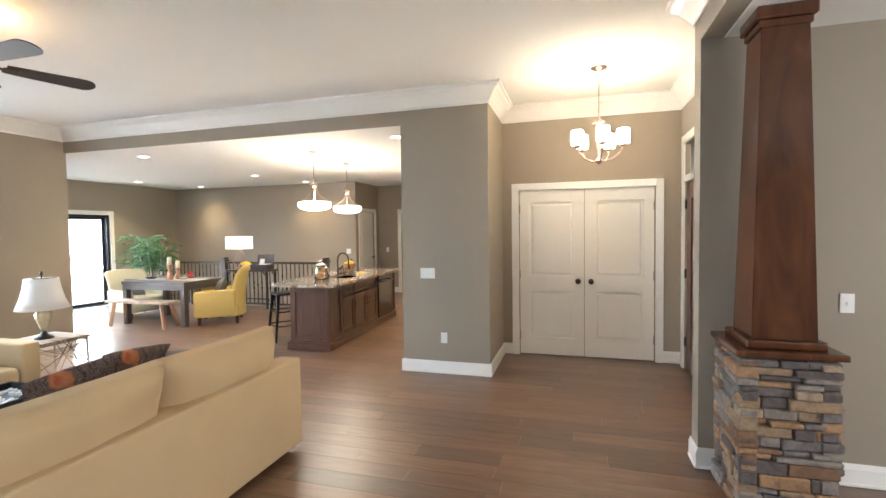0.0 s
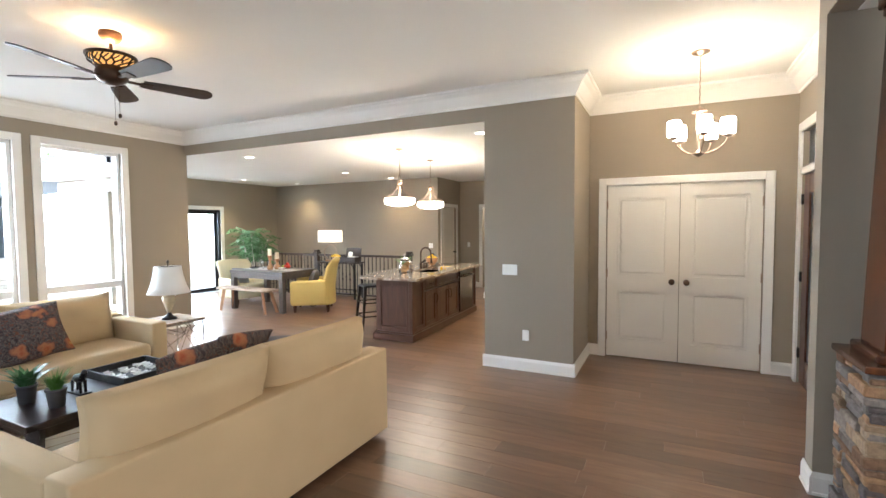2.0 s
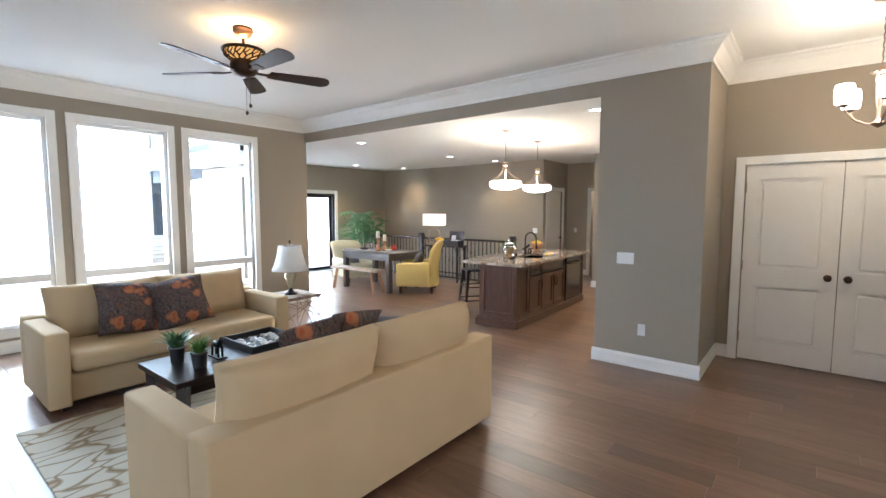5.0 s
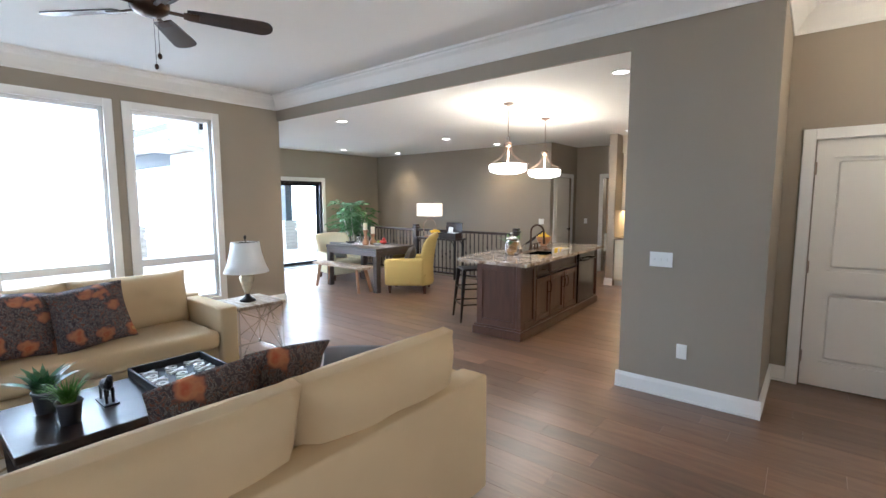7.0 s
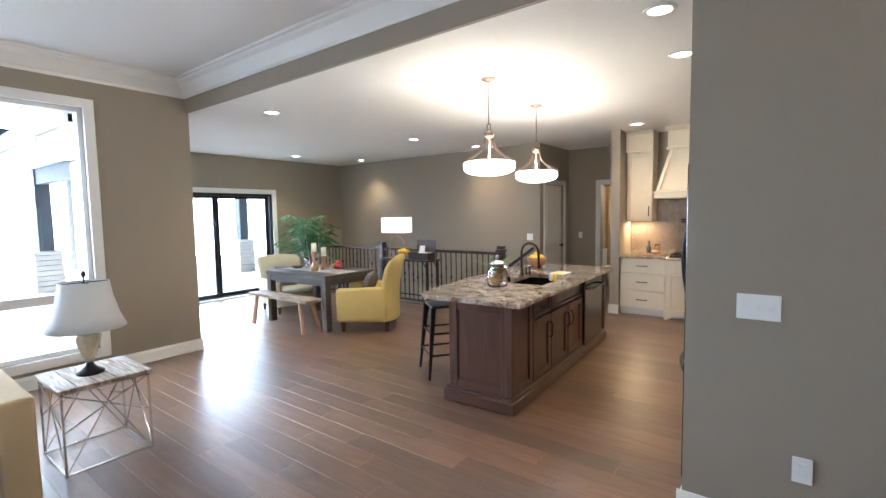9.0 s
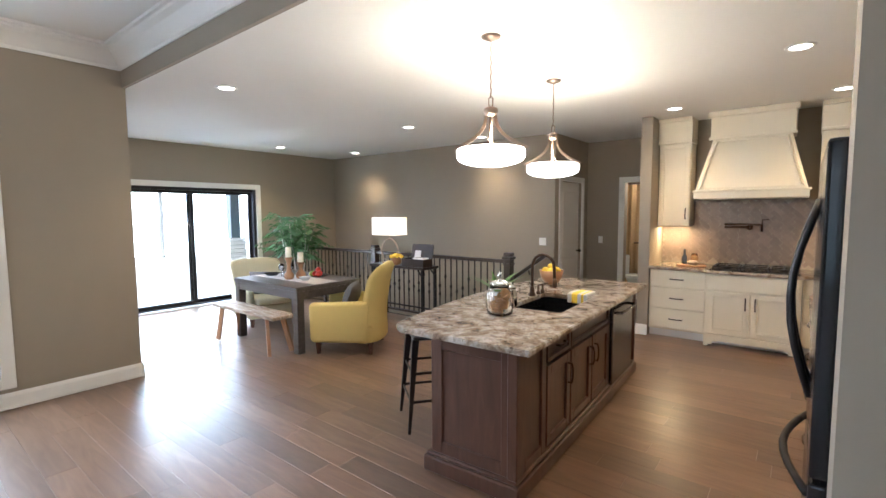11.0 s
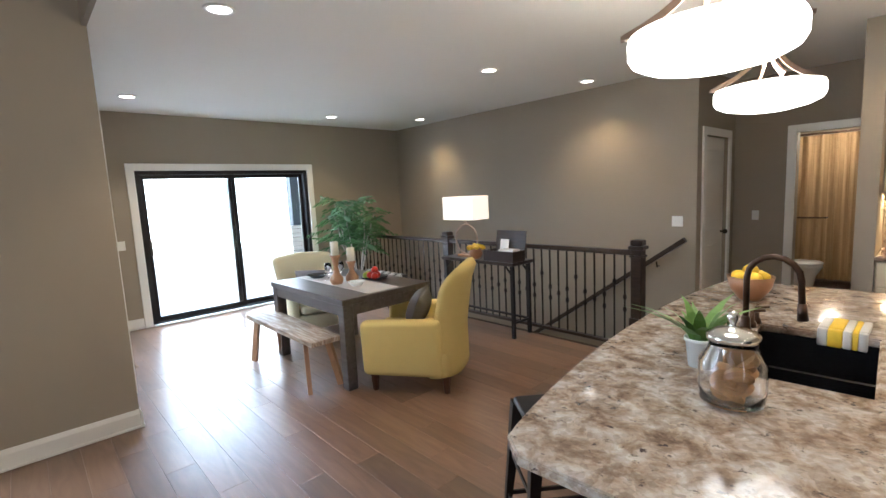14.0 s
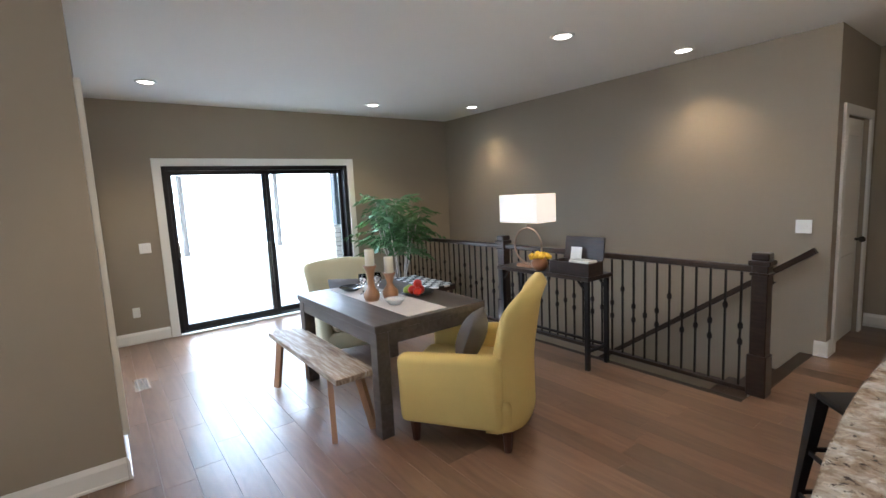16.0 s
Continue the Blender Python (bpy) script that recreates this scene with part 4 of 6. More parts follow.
for x in (X0, X1):
    for y in (Y0, Y1):
        part("leg", bar(B(), (x, y, 0), (x, y, 0.515), 0.013, 0.013), "chrome", t)
for a, b in (((X1, Y0), (X1, Y1)), ((X0, Y0), (X1, Y0)), ((X0, Y1), (X1, Y1)), ((X0, Y0), (X0, Y1))):
    for u, v in (((0.0, 0.01), (0.62, 0.5)), ((1.0, 0.01), (0.38, 0.5)), ((0.0, 0.27), (1.0, 0.5)), ((1.0, 0.27), (0.0, 0.5))):
        p = [a[0] + (b[0] - a[0]) * u[0], a[1] + (b[1] - a[1]) * u[0], u[1]]
        q = [a[0] + (b[0] - a[0]) * v[0], a[1] + (b[1] - a[1]) * v[0], v[1]]
        part("brace", rod(B(), p, q, 0.0045, n=6), "chrome", t)
t = thing("table_lamp", "mercury glass table lamp with a white bell shade", "table lamp", (-4.41, 4.48, 0.541))
t.scale = (1.0, 1.0, 1.075)
part("base", lathe(B(), [(0.075, 0), (0.078, 0.012), (0.05, 0.028), (0.028, 0.045), (0.018, 0.07)]), "iron", t, smooth=True)
part("body", lathe(B(), [(0.02, 0.07), (0.035, 0.10), (0.062, 0.18), (0.072, 0.225), (0.055, 0.25), (0.03, 0.262), (0.015, 0.29)]), "mercury", t, "mottled mercury glass body", True)
part("shade", lathe(B(), [(0.215, 0.275), (0.178, 0.36), (0.15, 0.46), (0.135, 0.555), (0.131, 0.555), (0.146, 0.46), (0.174, 0.36), (0.21, 0.277)], n=32), "whiteshade", t, "white fabric bell shade", True)
part("stem", rod(B(), (0, 0, 0.28), (0, 0, 0.585), 0.005, n=8), "iron", t)
part("finial", ball(B(), (0, 0, 0.60), 0.014, 10, (1, 1, 1.5)), "iron", t, smooth=True)
part("spider", box(bx(-0.134, -0.003, 0.548, 0.134, 0.003, 0.553), -0.003, -0.134, 0.548, 0.003, 0.134, 0.553), "iron", t)


def wall_plate(name, label, axis, at, w, h, n, out, toggles=True):
    """A switch or outlet plate flat on a wall."""
    t = thing(name, label, name.replace("_", " "), at)
    p = bx(-w / 2, -0.006, -h / 2, w / 2, 0.0, h / 2, 0.003, 2)
    rz = {"-y": 0, "+x": 90, "+y": 180, "-x": -90}[out]
    pl = part("plate", move(p, pose(0, 0, 0, 0, 0, rz)), "plastic", t)
    for i in range(n):
        x = (i - (n - 1) / 2) * 0.046
        b = bx(x - 0.005, -0.016, -0.012, x + 0.005, -0.006, 0.008, 0.002, 1) if toggles else bx(-0.017, -0.009, (i - 0.5) * 0.04 - 0.014, 0.017, -0.006, (i - 0.5) * 0.04 + 0.014, 0.004, 1)
        part("toggle" if toggles else "socket", move(b, pose(0, 0, 0, 0, 0, rz)), "plastic", pl)


wall_plate("light_switch", "white three-gang light switch plate on the taupe wall", "y", (-0.91, 5.999, 1.09), 0.165, 0.115, 3, "-y")
wall_plate("wall_outlet", "white wall outlet low on the taupe wall", "y", (-0.733, 5.999, 0.39), 0.072, 0.115, 2, "-y", False)
wall_plate("light_switch", "white single light switch beside the stone column", "y", (2.17, 4.499, 1.09), 0.072, 0.115, 1, "-y")
wall_plate("light_switch", "white two-gang switch plate beside the patio door", "x", (-9.329, 6.45, 1.08), 0.115, 0.115, 2, "+x")
wall_plate("wall_outlet", "white wall outlet low beside the patio door", "x", (-9.329, 6.29, 0.36), 0.072, 0.115, 2, "+x", False)
wall_plate("light_switch", "white two-gang switch plate above the stair", "y", (-4.41, 10.839, 1.11), 0.115, 0.115, 2, "-y")
wall_plate("light_switch", "white single switch at the end of the hall", "y", (-3.98, 12.119, 1.09), 0.072, 0.115, 1, "-y")
t = thing("floor_vent", "tan metal floor register by the dining wall", "floor vent", (-7.87, 6.20, 0.001))
part("frame", box(box(box(bx(-0.16, -0.06, 0, 0.16, -0.045, 0.006), -0.16, 0.045, 0, 0.16, 0.06, 0.006), -0.16, -0.045, 0, -0.145, 0.045, 0.006), 0.145, -0.045, 0, 0.16, 0.045, 0.006), "bench", t)
part("backing", bx(-0.145, -0.045, 0, 0.145, 0.045, 0.002), "black", t)
for i in range(9):
    part("slat", bx(-0.14 + i * 0.032, -0.045, 0.002, -0.128 + i * 0.032, 0.045, 0.005), "bench", t)

# ---- column on its stone plinth ----
t = thing("column", "tapered red-brown wood column on a stacked stone plinth", "column", (1.70, 4.23, 0))
t.scale = (0.94, 0.94, 1)
part("core", bx(-0.205, -0.205, 0, 0.205, 0.205, 0.86), "mortar", t)
part("cap", bx(-0.265, -0.265, 0.865, 0.265, 0.265, 0.90, 0.008, 2), "column", t, "polished wood cap")
part("skirt", bx(-0.20, -0.20, 0.90, 0.20, 0.20, 0.945, 0.012, 2), "column", t)
sh = B()
v0 = [sh.verts.new((sx * 0.162, sy * 0.162, 0.945)) for sx, sy in ((-1, -1), (1, -1), (1, 1), (-1, 1))]
v1 = [sh.verts.new((sx * 0.118, sy * 0.118, 2.60)) for sx, sy in ((-1, -1), (1, -1), (1, 1), (-1, 1))]
sh.faces.new(v0[::-1])
sh.faces.new(v1)
for i in range(4):
    sh.faces.new((v0[i], v0[(i + 1) % 4], v1[(i + 1) % 4], v1[i]))
bmesh.ops.bevel(sh, geom=sh.edges[:], offset=0.004, segments=2, affect="EDGES")
part("shaft", sh, "column", t)
part("capital", box(bx(-0.130, -0.130, 2.60, 0.130, 0.130, 2.64, 0.006, 1), -0.148, -0.148, 2.64, 0.148, 0.148, 2.708, 0.008, 1), "column", t)
rs = random.Random(11)
for side in range(4):
    z = 0.0
    while z < 0.83:
        hh = rs.choice((0.032, 0.042, 0.05, 0.06, 0.075))
        if z + hh > 0.862:
            hh = 0.862 - z
        x = -0.245
        while x < 0.235:
            ln = rs.uniform(0.09, 0.27)
            x1 = min(0.245, x + ln)
            if 0.245 - x1 < 0.05:
                x1 = 0.245
            o = rs.uniform(0.0, 0.035)
            st = bx(x + 0.002, -0.225 - o, z + 0.002, x1 - 0.002, -0.15, z + hh - 0.002, 0.007, 1)
            for v in st.verts:
                v.co += Vector((noise.noise(v.co * 14), noise.noise(v.co * 14 + Vector((5, side, 0))), noise.noise(v.co * 14 + Vector((0, side, 7))))) * 0.006
            part("stone", move(st, pose(0, 0, 0, 0, 0, side * 90)), "stone", t)
            x = x1
        z += hh

# ---- kitchen island ----
RY = 2.6
IM = pose(-2.38, 6.50, 0, 0, 0, RY)
t = thing("kitchen_island", "brown stained wood island cabinet with panelled end", "kitchen island")
t.matrix_basis = IM
L = 2.55
part("body", box(bx(-0.60, 0.05, 0.10, -0.075, L - 0.03, 0.64), -0.62, 0.05, 0.10, -0.60, L - 0.03, 0.835), "island", t)
part("plinth", bx(-0.665, 0.0, 0.004, -0.03, L, 0.10, 0.008, 1), "island", t)
part("plinth_cap", bx(-0.65, 0.012, 0.10, -0.045, L - 0.01, 0.125, 0.008, 1), "island", t)


def frame_panel(x0, x1, z0, z1, s=0.07, d=0.02):
    """A framed door or end panel facing -y, front at y = 0."""
    bm = B()
    for a, b, c, e in ((x0, x0 + s, z0, z1), (x1 - s, x1, z0, z1), (x0 + s, x1 - s, z0, z0 + s), (x0 + s, x1 - s, z1 - s, z1)):
        box(bm, a, 0, c, b, d, e, 0.003, 1)
    box(bm, x0 + s - 0.002, 0.015, z0 + s - 0.002, x1 - s + 0.002, d, z1 - s + 0.002)
    return bm


def pull(x0, x1, z0, z1):
    """A bowed bar pull standing off the plane y = 0 towards -y."""
    a, b = Vector((x0, 0, z0)), Vector((x1, 0, z1))
    off = Vector((0, -0.03, 0))
    return tube(B(), [a, a + off * 0.8, a.lerp(b, 0.25) + off * 1.1, a.lerp(b, 0.75) + off * 1.1, b + off * 0.8, b], 0.0065, 8)


part("end_panel", move(frame_panel(-0.62, -0.075, 0.125, 0.835, 0.075), pose(0, 0.03, 0)), "island", t)
part("corner_post", bx(-0.105, 0.012, 0.125, -0.045, 0.07, 0.835, 0.006, 1), "island", t)
side = pose(-0.055, 0.075, 0, 0, 0, 90)


def island_front(kind, a, b, z0, z1, handle):
    p = part(kind, move(frame_panel(a, b, z0, z1, 0.06 if kind == "door" else 0.03), side), "island", t)
    if handle == "h":
        m = (a + b) / 2
        part("handle", move(pull(m - 0.06, m + 0.06, (z0 + z1) / 2, (z0 + z1) / 2), side), "bronze", p, "dark bronze bar pull")
    elif handle:
        part("handle", move(pull(handle, handle, z1 - 0.2, z1 - 0.07), side), "bronze", p, "dark bronze bar pull")


part("side_panel", move(frame_panel(0.0, 0.34, 0.125, 0.835, 0.06), side), "island", t)
island_front("drawer", 0.36, 0.74, 0.66, 0.82, "h")
island_front("door", 0.36, 0.74, 0.14, 0.64, 0.70)
island_front("drawer", 0.76, 1.62, 0.66, 0.82, "")
island_front("door", 0.76, 1.18, 0.14, 0.64, 1.14)
island_front("door", 1.20, 1.62, 0.14, 0.64, 1.24)
part("end_post", bx(-0.62, L - 0.05, 0.125, -0.045, L - 0.012, 0.835, 0.005, 1), "island", t)
d = thing("dishwasher", "dark stainless steel dishwasher built into the island", "dishwasher")
d.matrix_basis = IM
part("door", bx(-0.06, 1.72, 0.12, -0.03, 2.34, 0.82, 0.008, 2), "steel", d)
part("control_strip", bx(-0.032, 1.72, 0.75, -0.026, 2.34, 0.815, 0.002, 1), "blackgloss", d)
part("handle", tube(B(), [(-0.03, 1.78, 0.72), (0.015, 1.80, 0.72), (0.028, 1.9, 0.725), (0.028, 2.16, 0.725), (0.015, 2.26, 0.72), (-0.03, 2.28, 0.72)], 0.012), "steel", d, "bowed towel-bar handle")

# worktop with an arced seating side and a sink cut-out (built as a rim of quads)
t = thing("island_worktop", "speckled beige and brown granite worktop with a curved edge", "worktop")
t.matrix_basis = IM
SX0, SX1, SY0, SY1 = -0.56, -0.16, 0.88, 1.56
wt = B()


def left_edge(y):
    u = (y + 0.04) / (L + 0.06)
    return -0.86 - 0.18 * math.sin(math.pi * min(1, u * 0.92)) ** 0.7 + 0.01 * u


ys = [-0.04 + i * (L + 0.06) / 40 for i in range(41)] + [SY0, SY1]
ys = sorted(ys)
rows = []
for y in ys:
    xl = left_edge(y)
    e = min(y + 0.04, 0.05)
    xl += 0.05 - math.sqrt(max(0, 0.05 ** 2 - (0.05 - e) ** 2))
    rows.append([wt.verts.new((x, y, 0.87)) for x in (xl, SX0, SX1, 0.045)])
for i in range(len(ys) - 1):
    for j in range(3):
        if j == 1 and ys[i] >= SY0 - 1e-6 and ys[i + 1] <= SY1 + 1e-6:
            continue
        wt.faces.new((rows[i][j], rows[i][j + 1], rows[i + 1][j + 1], rows[i + 1][j]))
ex = bmesh.ops.extrude_face_region(wt, geom=wt.faces[:])
bmesh.ops.translate(wt, verts=[v for v in ex["geom"] if isinstance(v, bmesh.types.BMVert)], vec=(0, 0, -0.034))
bmesh.ops.recalc_face_normals(wt, faces=wt.faces[:])
sharp = [e for e in wt.edges if len(e.link_faces) == 2 and e.calc_face_angle() > 0.9]
bmesh.ops.bevel(wt, geom=sharp, offset=0.006, segments=2, affect="EDGES")
part("slab", wt, "granite", t)
d = thing("kitchen_sink", "black composite undermount double sink", "sink")
d.matrix_basis = IM
sk = B()
for b in ((SX0 - 0.02, SY0 - 0.02, 0.65, SX1 + 0.02, SY1 + 0.02, 0.66), (SX0 - 0.02, SY0 - 0.02, 0.66, SX0, SY1 + 0.02, 0.834), (SX1, SY0 - 0.02, 0.66, SX1 + 0.02, SY1 + 0.02, 0.834),
          (SX0, SY0 - 0.02, 0.66, SX1, SY0, 0.834), (SX0, SY1, 0.66, SX1, SY1 + 0.02, 0.834), (SX0, 1.215, 0.66, SX1, 1.235, 0.79)):
    box(sk, *b)
part("basin", sk, "blackgloss", d)
d = thing("kitchen_faucet", "dark bronze gooseneck faucet with sprayer and soap pump", "faucet", (-3.03, 7.84, 0.871))
pts = [(0, 0, 0.0), (0, 0, 0.25)] + [(0.095 - 0.095 * math.cos(a), 0, 0.25 + 0.095 * math.sin(a)) for a in [math.pi * k / 8 for k in range(1, 9)]] + [(0.195, 0, 0.15)]
part("spout", tube(B(), pts, 0.0125, 10), "bronze", d, smooth=True)
part("base", lathe(B(), [(0.03, 0), (0.03, 0.01), (0.02, 0.03), (0.018, 0.07), (0.013, 0.08)]), "bronze", d, smooth=True)
part("spray_head", rod(B(), (0.195, 0, 0.16), (0.2, 0, 0.09), 0.016, 0.02), "bronze", d, smooth=True)
for dy in (0.11, 0.19):
    part("side_lever", tube(lathe(B(), [(0.02, 0), (0.018, 0.02), (0.01, 0.03), (0.01, 0.08)], (0, dy, 0), 12), [(0, dy, 0.075), (0.05, dy, 0.085)], 0.007), "bronze", d, smooth=True)
Z = 0.871
d = thing("cookie_jar", "lidded glass jar half full of cookies on the worktop", "glass jar", (-2.88, 7.08, Z))
d.scale = (1.15, 1.15, 1.2)
part("jar", lathe(B(), [(0.055, 0.0), (0.075, 0.01), (0.08, 0.05), (0.078, 0.11), (0.055, 0.15), (0.057, 0.165), (0.053, 0.165), (0.05, 0.148), (0.073, 0.108), (0.075, 0.05), (0.07, 0.014), (0.0004, 0.008)], n=28), "glass", d, "clear glass body", True)
part("lid", lathe(B(), [(0.062, 0.167), (0.062, 0.18), (0.04, 0.192), (0.01, 0.198), (0.008, 0.205), (0.016, 0.222), (0.010, 0.236), (0.0004, 0.24)], n=24), "chrome", d, "silver lid with a knob", True)
rc = random.Random(3)
for i in range(15):
    c = B()
    bmesh.ops.create_cone(c, cap_ends=True, segments=14, radius1=0.034, radius2=0.031, depth=0.013, matrix=pose(rc.uniform(-0.028, 0.028), rc.uniform(-0.028, 0.028), 0.022 + i * 0.0065, rc.uniform(-65, 65), rc.uniform(-40, 40), 0))
    part("cookie", c, "cookie", d)
d = thing("glass_canister", "silvered glass canister with a round knob lid", "canister", (-2.96, 7.36, Z))
part("jar", lathe(B(), [(0.04, 0), (0.05, 0.01), (0.05, 0.09), (0.038, 0.12), (0.04, 0.13), (0.0004, 0.132)]), "chrome", d, smooth=True)
part("lid", lathe(B(), [(0.042, 0.133), (0.038, 0.15), (0.01, 0.158), (0.012, 0.175), (0.0004, 0.182)]), "chrome", d, smooth=True)
potted(-3.05, 7.33, "grassleaf", 18, 0.25, 0.25, 7, "green leafy plant in a white pot on the worktop", Z, "white", 0.05)
d = thing("fruit_bowl", "orange-brown wooden bowl heaped with lemons", "bowl", (-3.17, 8.50, Z))
part("bowl", lathe(B(), [(0.05, 0), (0.06, 0.01), (0.10, 0.07), (0.115, 0.135), (0.108, 0.135), (0.092, 0.075), (0.0004, 0.03)], n=28), "copper", d, "turned copper-toned bowl", True)
for i in range(7):
    a = i * 1.05
    r = 0.055 if i else 0
    part("lemon", ball(B(), (r * math.cos(a), r * math.sin(a), 0.13 + (0.035 if not i else 0)), 0.034, 10, (1.2, 1, 1)), "flower", d, smooth=True)
d = thing("dish_towel", "folded white and yellow checked towel over the sink edge", "towel", (-2.72, 8.14, Z))
for i, mat in enumerate(("runner", "flower", "runner", "flower", "runner")):
    w_ = (0.035, 0.05, 0.03, 0.02, 0.03)
    x = -0.09 + sum(w_[:i])
    tw = bx(x, -0.08, 0.0, x + w_[i], 0.10, 0.022, 0.006, 2)
    box(tw, x, -0.105, -0.06, x + w_[i], -0.08, 0.018, 0.006, 2)
    part("stripe", tw, mat, d, smooth=True)


def stool(x, y, rz):
    t = thing("bar_stool", "black metal backless stool with splayed legs", "stool", (x, y, 0), rz, group="island stools")
    part("seat", roundbox(-0.155, -0.155, 0.65, 0.155, 0.155, 0.68, 0.014, 0.0), "iron", t, smooth=True)
    c = [(-1, -1), (1, -1), (1, 1), (-1, 1)]
    for sx, sy in c:
        lg = B()
        rod(lg, (sx * 0.20, sy * 0.20, 0), (sx * 0.14, sy * 0.14, 0.66), 0.014, 0.034, 4)
        part("leg", lg, "iron", t)
    for z, k in ((0.22, 0.182), (0.42, 0.166)):
        for (ax, ay), (bx_, by_) in zip(c, c[1:] + c[:1]):
            part("stretcher", bar(B(), (ax * k, ay * k, z), (bx_ * k, by_ * k, z), 0.008, 0.018), "iron", t)
    return t


stool(-3.45, 7.03, -38)
stool(-3.46, 8.28, 45)

# ---- kitchen wall run ----
KB = 11.15


def cabinet(name, label, x0, x1, front, z0, z1, doors, drawers, face="-y", back=KB):
    """doors / drawers: lists of (a, b, z0, z1, handle) on the front plane."""
    t = thing(name, label, "cabinet", group="cream kitchen cabinets")
    m = pose(0, front, 0) if face == "-y" else pose(front, 0, 0, 0, 0, -90)
    if face == "-y":
        part("body", bx(x0, front + 0.02, z0, x1, back - 0.003, z1), "cream", t)
    else:
        part("body", bx(front + 0.02, x0, z0, back - 0.003, x1, z1), "cream", t)
    flip = 1 if face == "-y" else -1
    for kind, items in (("door", doors), ("drawer", drawers)):
        for a, b, c, e, hnd in items:
            a, b = sorted((a * flip, b * flip))
            bm = frame_panel(a + 0.004, b - 0.004, c, e, 0.055) if kind == "door" else bx(a + 0.004, 0, c, b - 0.004, 0.02, e, 0.004, 1)
            p = part(kind, move(bm, m), "cream", t)
            if hnd == "h":
                q = pull((a + b) / 2 - 0.07, (a + b) / 2 + 0.07, (c + e) / 2, (c + e) / 2)
            elif hnd:
                q = pull(hnd[0] * flip, hnd[0] * flip, hnd[1], hnd[1] + 0.13)
            else:
                continue
            part("handle", move(q, m), "bronze", p, "dark bronze bar pull")
    return t


def toe(name, x0, y0, x1, y1):
    solid(name, bx(x0, y0, 0.002, x1, y1, 0.10), "trim", "cream recessed toe kick under the cabinets", "toe kick", STRUCT)


dr = lambda a, b: [(a, b, 0.12, 0.36, "h"), (a, b, 0.375, 0.62, "h"), (a, b, 0.635, 0.83, "h")]
cabinet("base_cabinet", "cream three-drawer base cabinet with dark pulls", -2.795, -2.17, 10.53, 0.10, 0.84, [], dr(-2.79, -2.175))
cabinet("base_cabinet", "cream cooktop base cabinet with two doors and arched foot", -2.165, -1.285, 10.44, 0.14, 0.84, [(-2.14, -1.73, 0.16, 0.64, (-1.77, 0.46)), (-1.72, -1.31, 0.16, 0.64, (-1.68, 0.46))], [(-2.14, -1.31, 0.66, 0.83, None)])
cabinet("base_cabinet", "cream drawer cabinet in the kitchen corner", -1.28, -0.56, 10.53, 0.10, 0.84, [], dr(-1.27, -0.62))
ft = B()
for i in range(20):
    a, b = -2.165 + 0.88 * i / 20, -2.165 + 0.88 * (i + 1) / 20
    u = abs((i + 0.5) / 20 - 0.5) * 2
    z = 0.004 if u > 0.86 else (0.07 - 0.05 * max(0, (u - 0.68) / 0.18) ** 2 if u > 0.68 else 0.075)
    box(ft, a, 10.43, z, b, 10.46, 0.145)
solid("cabinet_valance", ft, "cream", "cream arched foot valance below the cooktop cabinet", "valance")
toe("trim_toe_kick", -2.795, 10.60, -2.17, 10.66)
toe("trim_toe_kick", -1.28, 10.60, -0.56, 10.66)
toe("trim_toe_kick", -2.165, 10.60, -1.285, 10.66)
t = thing("kitchen_worktop", "speckled granite worktop along the kitchen wall", "worktop")
part("slab", box(bx(-2.80, 10.50, 0.843, -0.555, KB - 0.003, 0.878, 0.005, 1), -2.18, 10.41, 0.843, -1.27, 10.50, 0.878, 0.005, 1), "granite", t)
cabinet("base_cabinet", "cream drawer cabinet run beside the refrigerator", 7.30, 8.20, -1.21, 0.10, 0.84, [], [(7.31, 8.19, 0.12, 0.36, "h"), (7.31, 8.19, 0.375, 0.62, "h"), (7.31, 8.19, 0.635, 0.83, "h")], "-x", -0.55)
cabinet("base_cabinet", "cream drawer cabinet at the end of the run", 8.205, 9.10, -1.21, 0.10, 0.84, [], [(8.21, 9.09, 0.12, 0.36, "h"), (8.21, 9.09, 0.375, 0.62, "h"), (8.21, 9.09, 0.635, 0.83, "h")], "-x", -0.55)
toe("trim_toe_kick", -1.14, 7.30, -1.08, 9.10)
t = thing("side_worktop", "speckled granite worktop beside the refrigerator", "worktop")
part("slab", bx(-1.24, 7.28, 0.843, -0.555, 9.13, 0.878, 0.005, 1), "granite", t)
cabinet("wall_cabinet", "cream upper cabinet beside the range hood", -2.795, -2.43, 10.83, 1.37, 2.40, [(-2.79, -2.435, 1.38, 2.39, (-2.47, 1.46))], [])
cabinet("wall_cabinet", "cream upper cabinet in the kitchen corner", -1.19, -0.56, 10.83, 1.37, 2.40, [(-1.185, -0.565, 1.38, 2.39, (-1.15, 1.46))], [])
for a, b in ((-2.80, -2.42), (-1.20, -0.56)):
    cv = bx(a, 10.80, 2.40, b, KB - 0.003, 2.708, 0.004, 1)
    box(cv, a, 10.77, 2.66, b + 0.0, 10.80, 2.708, 0.004, 1)
    box(cv, a, 10.785, 2.395, b + 0.0, 10.80, 2.43, 0.004, 1)
    solid("cabinet_riser", cv, "cream", "cream boxed riser between upper cabinet and ceiling", "cabinet riser")
t = thing("range_hood", "cream tapered wooden range hood with panelled front", "range hood")
hd = B()
fr_ = [(-2.34, 10.60, 1.79), (-1.28, 10.60, 1.79), (-1.44, 10.72, 2.40), (-2.18, 10.72, 2.40)]
